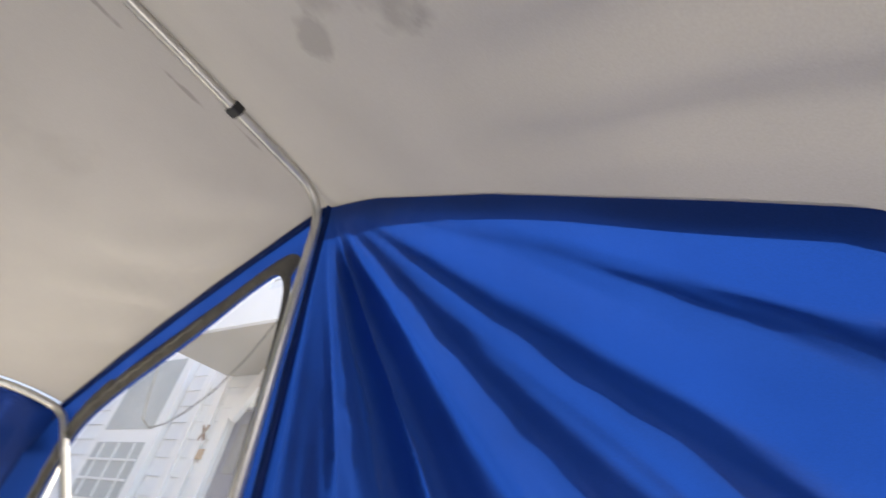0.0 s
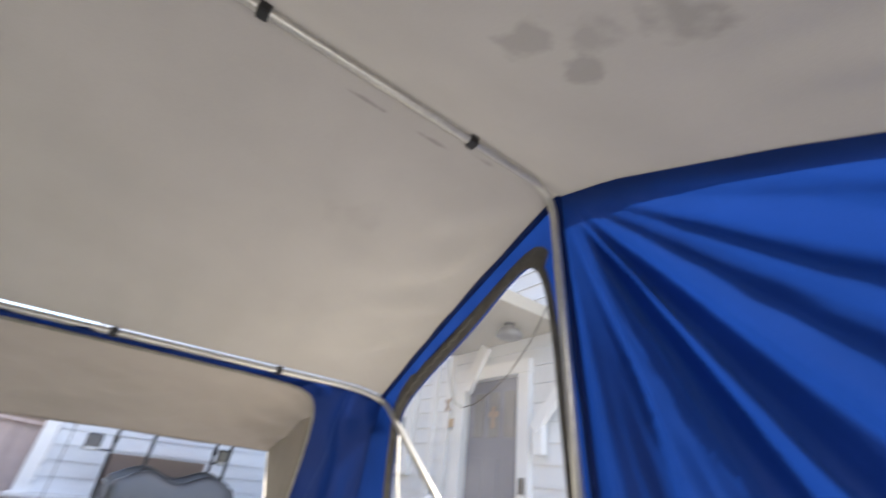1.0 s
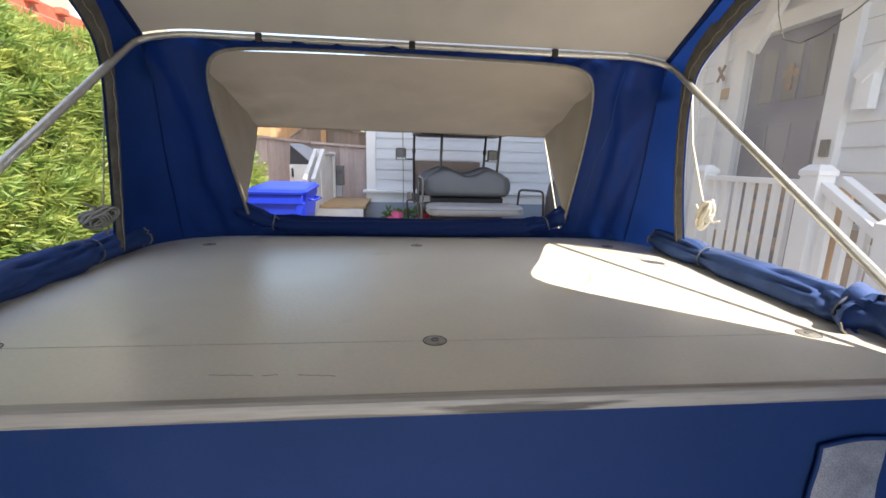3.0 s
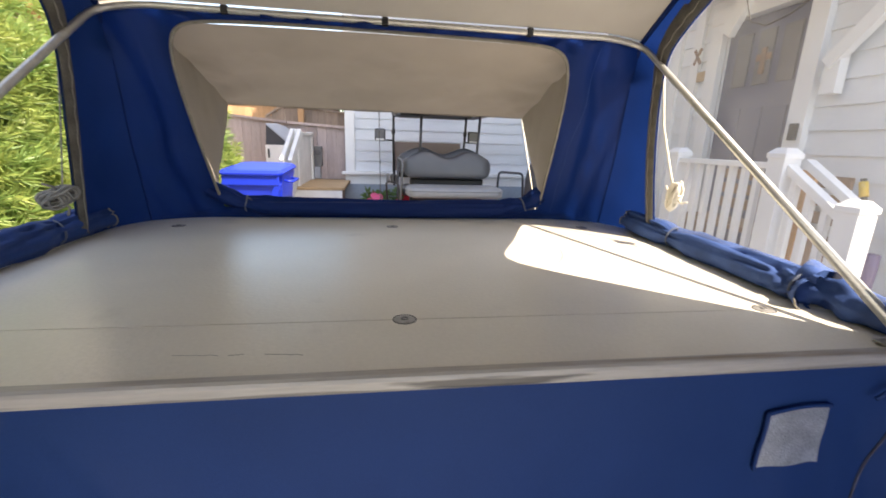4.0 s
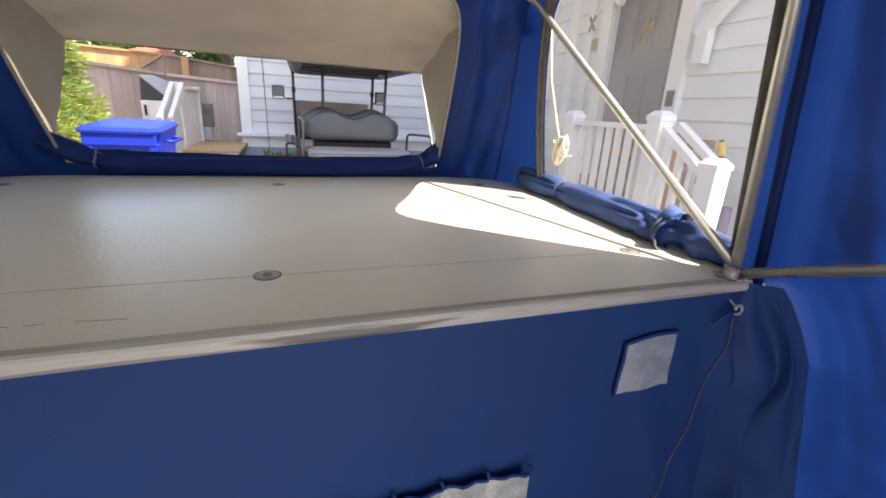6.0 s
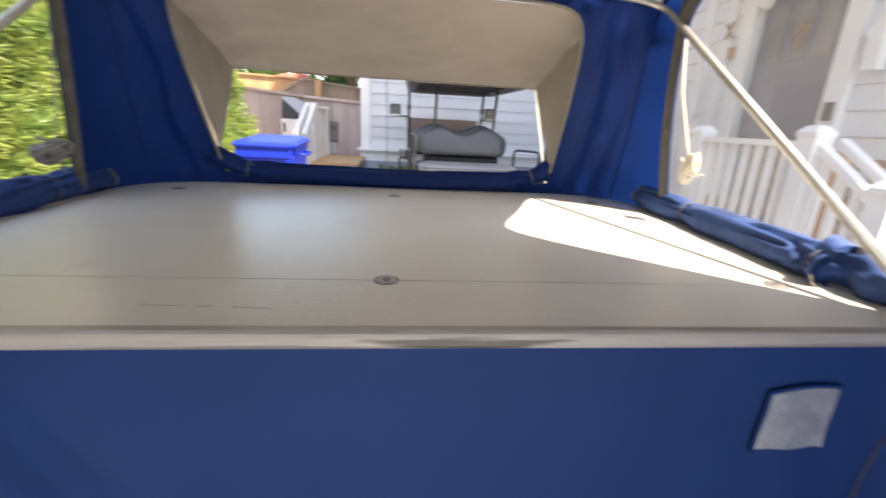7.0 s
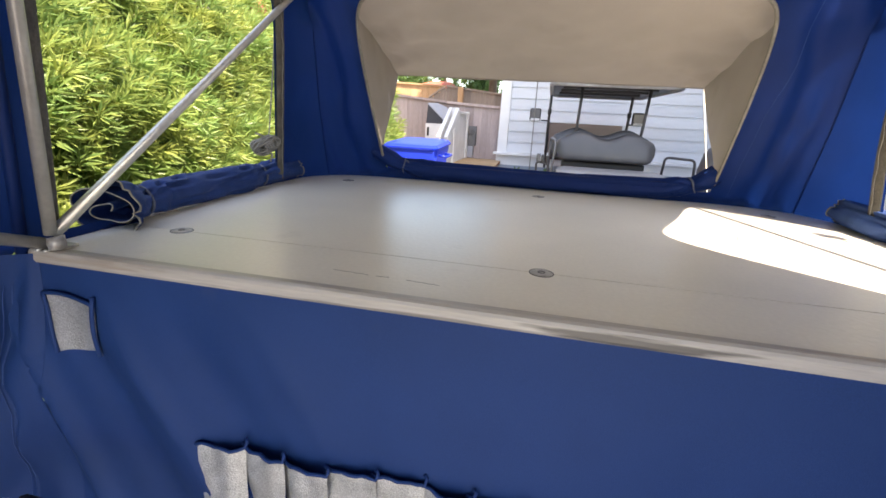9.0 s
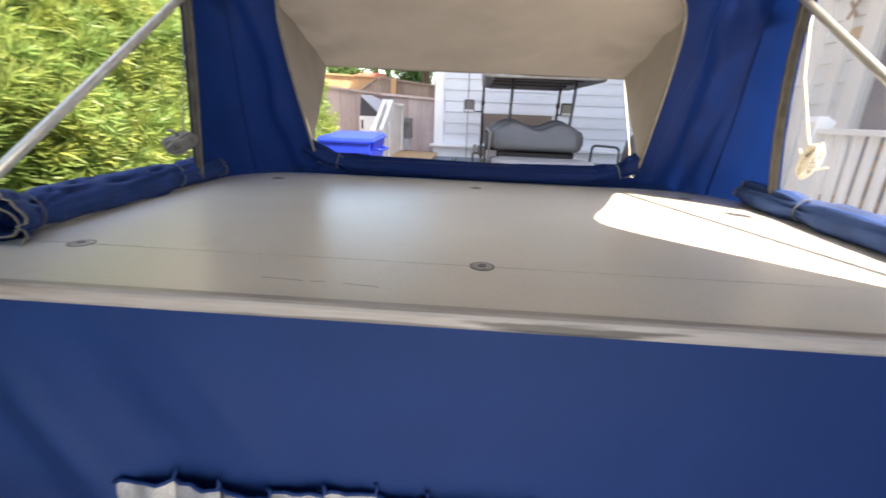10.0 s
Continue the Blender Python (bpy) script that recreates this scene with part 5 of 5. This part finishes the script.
def seat_back(cx, cy, cz, w, h, d, lean, humps=1.0):
    """A padded back with two humps along its top."""
    def fn(u, v):
        a = v * math.tau
        x = (u - 0.5) * w
        t = abs(u - 0.5) * 2
        hump = (-0.034 * math.cos(4 * math.pi * (u - 0.5)) + 0.010) * humps
        end = max(0.0, 1 - max(0.0, t - 0.78) ** 2 / 0.0484) ** 0.5
        hh, dd = (h / 2) * (0.35 + 0.65 * end), d / 2 * (0.3 + 0.7 * end)
        ca, sa = math.cos(a), math.sin(a)
        q = 0.55
        yy = math.copysign(abs(ca) ** q, ca) * dd
        zz = math.copysign(abs(sa) ** q, sa) * hh
        if zz > 0:
            zz += hump * (1 - max(0, t - 0.85) / 0.15 if t > 0.85 else 1)
        return Vector((cx + x, cy + yy + zz * lean, cz + zz))
    return grid(fn, 40, 24)


CUSHION = mat("light_grey_vinyl", (0.26, 0.26, 0.265), 0.45, grain=0.06, grain_scale=150, blotch=0.08, blotch_scale=6, bump=0.25, bump_scale=200)


def golf_cart():
    th = thing("golf_cart", "red golf cart with grey seats and black roof", "golf cart", (0.75, 5.2, 0))
    cx = 0.75
    # seats
    rb = part("rear_backrest", seat_back(cx - 0.01, 4.62, H + 0.065, 1.05, 0.275, 0.13, 0.18, 1.15), VINYL, th, "grey padded vinyl backrest", smooth=True)
    part("front_backrest", seat_back(cx - 0.04, 4.86, H + 0.085, 1.10, 0.30, 0.12, 0.1, 1.15), VINYL, th, "grey padded vinyl backrest", smooth=True)
    cu = part("rear_cushion", seat_back(cx + 0.02, 4.28, H - 0.19, 1.10, 0.13, 0.50, 0.0, 0.0), CUSHION, th, "grey padded seat cushion", smooth=True)
    part("piping", tube([Vector((cx - 0.5 + 0.05 * i, 4.035, H - 0.17)) for i in range(21)], 0.006, 6), GREY, cu, smooth=True)
    part("front_cushion", seat_back(cx, 5.15, H - 0.27, 1.12, 0.14, 0.50, 0.0, 0.0), VINYL, th, smooth=True)
    # body
    part("rear_body", box(cx + 0.02, 4.62, 0.45, 1.14, 0.95, 0.30, 0.05), RED, th, "glossy red body")
    part("seat_support", box(cx, 4.74, 0.74, 0.90, 0.16, 0.36, 0.02), BLACK, th)
    part("footplate", box(cx, 3.95, 0.30, 1.0, 0.42, 0.04, 0.01), BLACK, th)
    part("floor_pan", box(cx, 5.55, 0.36, 1.14, 1.0, 0.08, 0.01), BLACK, th)
    part("front_cowl", box(cx, 6.15, 0.50, 1.10, 0.5, 0.36, 0.08), RED, th)
    part("dash", box(cx, 5.98, H - 0.02, 1.12, 0.14, 0.3, 0.03), BLACK, th)
    part("windscreen_panel", box(cx - 0.12, 6.0, H + 0.13, 1.02, 0.02, 0.42, 0.004), TINT, th, "brown tinted folded windscreen")
    # roof on four struts
    def roof_at(u, v, drop):
        e = max(abs(2 * u - 1), abs(2 * v - 1))
        return Vector((cx - 0.02 + (u - 0.5) * lerp(1.30, 1.18, v), lerp(4.35, 6.15, v), H + 0.80 - 0.065 * e ** 5 - drop))
    bm = grid(lambda u, v: roof_at(u, v, 0.0), 20, 16)
    grid(lambda u, v: roof_at(u, v, 0.035 + 0.02 * math.sin(19 * u) ** 2 * math.sin(math.pi * v)), 20, 16, bm=bm)
    rf = part("roof", bm, CART, th, "black moulded roof", smooth=True)
    ring = [roof_at(u, v, 0.02) for u, v in [(k / 12, 0) for k in range(1, 12)] + [(0.985, 0.03), (1, 0.08), (1, 0.5), (1, 0.92), (0.985, 0.97)] + [(1 - k / 12, 1) for k in range(1, 12)] + [(0.015, 0.97), (0, 0.92), (0, 0.5), (0, 0.08), (0.015, 0.03)]]
    part("roof_edge", tube(ring, 0.027, 8, closed=True), CART_RIM, rf, "black rim coloured grey for its sunlit sheen", smooth=True)
    for k in range(3):
        part("roof_rib", box(cx - 0.03, 4.75 + 0.45 * k, H + 0.715, 1.0, 0.05, 0.03, 0.006), CART, rf)
    for s in (-1, 1):
        rx, fx = cx + (-0.33 if s < 0 else 0.37), cx + (-0.62 if s < 0 else 0.43)
        part("rear_strut", tube([Vector((rx, 4.72, H - 0.2)), Vector((rx, 4.74, H + 0.2)), Vector((rx, 4.62, H + 0.74))], 0.016, 8), CART, th, smooth=True)
        st = part("front_strut", tube([Vector((fx - 0.02 * s, 6.05, H - 0.3)), Vector((fx, 5.9, H + 0.3)), Vector((fx, 5.80, H + 0.76))], 0.018, 8), CART, th, smooth=True)
        part("joint_knob", box(fx, 5.87, H + 0.48, 0.05, 0.05, 0.07, 0.01), BLACK, st)
        part("mirror_arm", tube([Vector((fx, 5.9, H + 0.36)), Vector((fx + s * 0.10, 5.80, H + 0.36))], 0.010, 8), BLACK, st)
        mi = part("mirror", box(fx + (-0.19 if s < 0 else 0.10), 5.78, H + 0.43, 0.15, 0.06, 0.17, 0.02), CART, th, "black side mirror")
        # Dark face and white strip stand in for what the mirror reflects.
        part("mirror_glass", box(fx + (-0.19 if s < 0 else 0.10), 5.745, H + 0.43, 0.12, 0.006, 0.13), GLASS, mi, "mirror glass")
        part("lower_bezel", box(fx + (-0.19 if s < 0 else 0.10), 5.735, H + 0.365, 0.12, 0.012, 0.03, 0.004), CHALKY, mi, "white strip standing for a bright reflection")
        # side rails
        x = cx + s * 0.60
        if s > 0:
            loop = rounded([Vector((x, 4.55, H - 0.25)), Vector((x, 4.50, H + 0.03)), Vector((x + 0.27, 4.42, H + 0.02)), Vector((x + 0.30, 4.45, H - 0.30))], 0.05)
        else:
            loop = rounded([Vector((x, 4.62, H - 0.30)), Vector((x, 4.62, H + 0.16)), Vector((x + 0.04, 4.30, H + 0.14)), Vector((x + 0.02, 4.25, H - 0.30))], 0.06)
        part("arm_rail", tube(loop, 0.014, 8), CART if s > 0 else GREY, th, smooth=True)
        for y in (4.7, 6.05):
            wh = part("wheel", tube([Vector((cx + s * 0.46, y, 0.24)), Vector((cx + s * 0.48, y, 0.24)), Vector((cx + s * 0.62, y, 0.24)), Vector((cx + s * 0.64, y, 0.24))], 0.24, 22, radii=[0.21, 0.24, 0.24, 0.21]), BLACK, th, "black rubber tyre", smooth=True)
            part("rim", tube([Vector((cx + s * 0.632, y, 0.24)), Vector((cx + s * 0.648, y, 0.24))], 0.12, 16), STEEL, wh)
    sp = part("grab_bar", tube(rounded([Vector((cx - 0.72, 4.6, H - 0.40)), Vector((cx - 0.74, 4.45, H - 0.10)), Vector((cx - 0.60, 4.4, H - 0.12)), Vector((cx - 0.60, 4.4, H - 0.42))], 0.05), 0.012, 8), CART, th, smooth=True)
    for k in range(3):
        part("tail_light", box(cx - 0.72 + 0.05 * k, 4.42, H - 0.055 - 0.008 * k, 0.04, 0.05, 0.085, 0.008), CART if k else GREY, th)


TINT = mat("brown_tint", (0.27, 0.19, 0.175), 0.35, blotch=0.06)
golf_cart()


def covered_seat():
    th = thing("folded_cover", "dark grey rounded cover standing by the cart", "cover", (2.0, 4.9, 0))
    part("body", tube([Vector((2.05, 4.95, z)) for z in (0.0, 0.5, 0.9, 1.08, 1.16, 1.19)], 0.2, 18, radii=[0.20, 0.21, 0.20, 0.17, 0.11, 0.03]), GREY, th, smooth=True)


covered_seat()


# ---- outside: plants ----
def leaf_cloud(name, centres, per, length, width, droop, material, parent, seed):
    """Whorls of narrow leaves round each centre."""
    rng = np.random.default_rng(seed)
    verts, faces = [], []
    for c, axis in centres:
        axis = np.array(axis, float)
        axis /= np.linalg.norm(axis)
        s1 = np.cross(axis, [0.3, 0.2, 0.9])
        s1 /= np.linalg.norm(s1)
        s2 = np.cross(axis, s1)
        for k in range(per):
            a = math.tau * (k * 0.382 + rng.uniform(-0.05, 0.05))
            out = rng.uniform(0.55, 1.15) * (k + 2) / (per + 1) + 0.12
            d = axis * rng.uniform(0.45, 0.75) + (s1 * math.cos(a) + s2 * math.sin(a)) * out
            d /= np.linalg.norm(d)
            L = length * rng.uniform(0.8, 1.1)
            b = np.array(c) - axis * (k / per) * 0.55 * length
            w = np.cross(d, rng.normal(size=3))
            w = w / np.linalg.norm(w) * width * 0.5
            m = b + d * L * 0.5 + np.array([0, 0, -droop * L * 0.08])
            t = b + d * L + np.array([0, 0, -droop * L * 0.3])
            i = len(verts)
            verts += [b, m + w, t, m - w]
            faces += [(i, i + 1, i + 2), (i, i + 2, i + 3)]
    me = bpy.data.meshes.new(name)
    me.from_pydata([tuple(v) for v in verts], [], faces)
    me.materials.append(material)
    ob = new(name, me)
    ob.parent = parent
    ob.matrix_parent_inverse = parent.matrix_basis.inverted()
    return ob


def hedge_depth(y, z):
    return -1.72 - 0.30 * z - 0.17 * noise.noise(Vector((0.0, y * 0.9, z * 1.1))) - 0.16 * noise.noise(Vector((5.0, y * 2.6, z * 2.6))) - 0.05 * (y - 2) + 0.20 * max(0.0, y - 3.4)


def hedge(y0, y1, seed, label):
    rng = np.random.default_rng(seed)
    th = thing("shrub", label, "shrub", (-2.9, (y0 + y1) / 2, 0), "shrubs along the drive")
    for k in range(4):
        y = lerp(y0, y1, (k + 0.5) / 4)
        path = [Vector((-2.9 + 0.1 * math.sin(k), y, 0)), Vector((-2.85, y + 0.1, 0.6)), Vector((-2.7 + 0.1 * k, y + 0.15, 1.3)), Vector((-2.8, y, 1.9))]
        part("stem", tube(path, 0.03, 8, radii=[0.035, 0.03, 0.02, 0.008]), TRUNK, th, smooth=True)
    outer, inner = [], []
    count = int(980 * (y1 - y0))
    for _ in range(count):
        y = rng.uniform(y0, y1)
        z = rng.uniform(0.05, 2.30 + 0.18 * noise.noise(Vector((y * 1.3, 3, 0))))
        over = max(0.0, z - 1.8)
        x = hedge_depth(y, z) - over * over * 0.9 - abs(rng.normal()) * 0.10
        outer.append(((x, y, z), (1.0, rng.normal() * 0.4, 0.75 + 0.35 * rng.normal())))
    # Inner leaves take a darker green that carries the hedge's inner shade.
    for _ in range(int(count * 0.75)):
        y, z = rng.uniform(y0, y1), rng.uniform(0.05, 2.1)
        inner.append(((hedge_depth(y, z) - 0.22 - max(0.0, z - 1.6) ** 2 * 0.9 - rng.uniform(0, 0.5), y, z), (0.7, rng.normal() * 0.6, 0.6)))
    tagged(leaf_cloud("crown", outer, 18, 0.115, 0.0125, 0.35, LEAF, th, seed + 1), kind="stuff")
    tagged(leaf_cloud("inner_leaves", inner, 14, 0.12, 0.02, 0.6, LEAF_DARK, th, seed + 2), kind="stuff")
    # Dark sheet added behind them as the shaded depth between leaves.
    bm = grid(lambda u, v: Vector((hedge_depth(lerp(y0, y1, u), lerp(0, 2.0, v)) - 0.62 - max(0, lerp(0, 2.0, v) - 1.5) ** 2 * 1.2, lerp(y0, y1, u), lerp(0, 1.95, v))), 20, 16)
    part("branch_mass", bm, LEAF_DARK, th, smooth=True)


hedge(-1.0, 1.4, 11, "tall yellow-green podocarpus shrub with narrow leaves")
hedge(1.4, 3.6, 21, "tall yellow-green podocarpus shrub with narrow leaves")
hedge(3.6, 5.3, 31, "tall yellow-green podocarpus shrub with narrow leaves")


def flowers():
    th = thing("flower_clump", "pink flowers with green leaves by the wall", "flowers", (-0.05, 5.2, 0))
    rng = np.random.default_rng(5)
    cs = [((rng.uniform(-0.25, 0.2), 5.0 + rng.uniform(-0.2, 0.2), rng.uniform(0.15, 0.72)), (rng.normal(), -1, 1)) for _ in range(90)]
    tagged(leaf_cloud("leaves", cs, 10, 0.12, 0.035, 0.4, LEAF_DARK, th, 6), kind="stuff")
    part("stalk", tube([Vector((-0.02, 5.0, 0)), Vector((-0.03, 5.0, 0.5))], 0.012, 6), TRUNK, th)
    for k in range(9):
        c = Vector((rng.uniform(-0.22, 0.18), 4.82 + rng.uniform(-0.1, 0.1), rng.uniform(0.50, 0.72)))
        bm = bmesh.new()
        for j in range(6):
            a = j * math.tau / 6
            o = bm.verts.new(c)
            p1, p2 = (bm.verts.new(c + Vector((math.cos(b) * 0.045, -0.012, math.sin(b) * 0.045))) for b in (a - 0.45, a + 0.45))
            bm.faces.new((o, p1, p2))
        part("blossom", bm, PINK, th)


PINK = mat("pink_petal", (0.75, 0.12, 0.30), 0.5, blotch=0.1, through_light=0.2)
flowers()


def palm(x, y, h, seed):
    rng = np.random.default_rng(seed)
    th = thing("palm_tree", "small palm tree behind the fence", "palm tree", (x, y, 0), "palm trees")
    pts = [Vector((x + 0.05 * math.sin(2 * t), y, t * h)) for t in [i / 10 for i in range(11)]]
    part("trunk", tube(pts, 0.09, 10, radii=[0.125 - 0.003 * i + 0.014 * (i % 2) for i in range(11)]), TRUNK, th, smooth=True)
    verts, faces = [], []
    for k in range(26):
        a, el = rng.uniform(0, math.tau), rng.uniform(-0.3, 1.2)
        base = np.array([x, y, h])
        L = rng.uniform(0.8, 1.2)
        for j in range(26):
            t = (j + 1) / 26
            r = np.array([math.cos(a) * math.cos(el), math.sin(a) * math.cos(el), math.sin(el)])
            p = base + r * L * t + np.array([0, 0, -0.5 * t * t * L])
            sd = np.array([-math.sin(a), math.cos(a), 0])
            for s in (-1, 1):
                tip = p + sd * s * 0.26 * math.sin(math.pi * min(1, t * 0.9 + 0.08)) + r * 0.12 + np.array([0, 0, -0.08])
                i = len(verts)
                verts += [p, p + r * 0.03, tip]
                faces.append((i, i + 1, i + 2))
    me = bpy.data.meshes.new("crown")
    me.from_pydata([tuple(v) for v in verts], [], faces)
    me.materials.append(LEAF)
    ob = new("crown", me)
    ob.parent = th
    ob.matrix_parent_inverse = th.matrix_basis.inverted()


palm(-1.30, 11.4, 2.85, 41)
palm(-3.3, 14.5, 2.9, 42)


def left_house():
    th = thing("house", "cream house with red trim beyond the shrubs", "house", (-10, 8, 0))
    X = -8.0
    part("wall", box(X - 2, 6.5, 4.5, 4.0, 19.0, 9.0), STUCCO, th)
    part("red_band", box(X + 0.12, 6.5, H + 3.32, 0.28, 19.0, 0.32, 0.02), ROOF, th, "red painted band")
    part("red_ledge", box(X + 0.30, 6.5, H + 2.98, 0.60, 19.0, 0.22, 0.02), ROOF, th)
    part("band_trim", box(X + 0.20, 6.5, H + 3.13, 0.40, 19.0, 0.07, 0.01), STUCCO, th)
    part("lower_wall", box(X + 0.06, 6.5, 1.6, 0.10, 19.0, 3.2), TREAD, th, "tan lower storey")
    for k in range(22):
        part("dentil", box(X + 0.34, -2.4 + 0.82 * k, H + 3.42, 0.16, 0.22, 0.14, 0.01), ROOF, th)
    for y in (7.76, 12.4):
        w = part("window", box(X + 0.05, y, H + 4.42, 0.14, 0.66, 1.36, 0.01), WHITE, th, "white framed window")
        for dy in (-0.14, 0.14):
            for dz in (-0.32, 0.32):
                part("pane", box(X + 0.125, y + dy, H + 4.42 + dz * 0.9, 0.01, 0.21, 0.50), SHADE, w)
        for dy in (-0.62, 0.62):
            part("pilaster", box(X + 0.10, y + dy, H + 4.9, 0.20, 0.40, 3.0, 0.01), WHITE, th)


left_house()


def far_tree(x0, x1, y, z0, z1, seed, label):
    rng = np.random.default_rng(seed)
    th = thing("tree", label, "tree", ((x0 + x1) / 2, y, 0), "trees behind the fence")
    part("trunk", tube([Vector(((x0 + x1) / 2 + 0.1 * math.sin(k), y, k * z1 / 5)) for k in range(5)], 0.08, 8, radii=[0.10, 0.09, 0.08, 0.06, 0.03]), TRUNK, th, smooth=True)
    for k in range(5):
        a = k * math.tau / 5
        m = Vector(((x0 + x1) / 2, y, z0))
        part("limb", tube([m, m + Vector((math.cos(a) * (x1 - x0) * 0.3, math.sin(a) * 0.4, (z1 - z0) * 0.5))], 0.03, 6, radii=[0.04, 0.015]), TRUNK, th)
    cs = []
    for _ in range(330):
        u, v, w = rng.normal(size=3) * 0.42
        p = (lerp(x0, x1, 0.5 + 0.5 * max(-1.2, min(1.2, u))), y + v * 0.8, lerp(z0, z1, 0.5 + 0.5 * max(-1.2, min(1.2, w))))
        cs.append((p, (rng.normal(), -1, 0.6)))
    tagged(leaf_cloud("crown", cs, 12, 0.16, 0.05, 0.6, LEAF_DARK, th, seed + 1), kind="stuff")


far_tree(-2.9, -0.9, 13.6, 1.7, 3.0, 61, "leafy green tree behind the fence")
far_tree(-5.4, -3.2, 14.2, 1.7, 3.1, 71, "leafy green tree behind the fence")
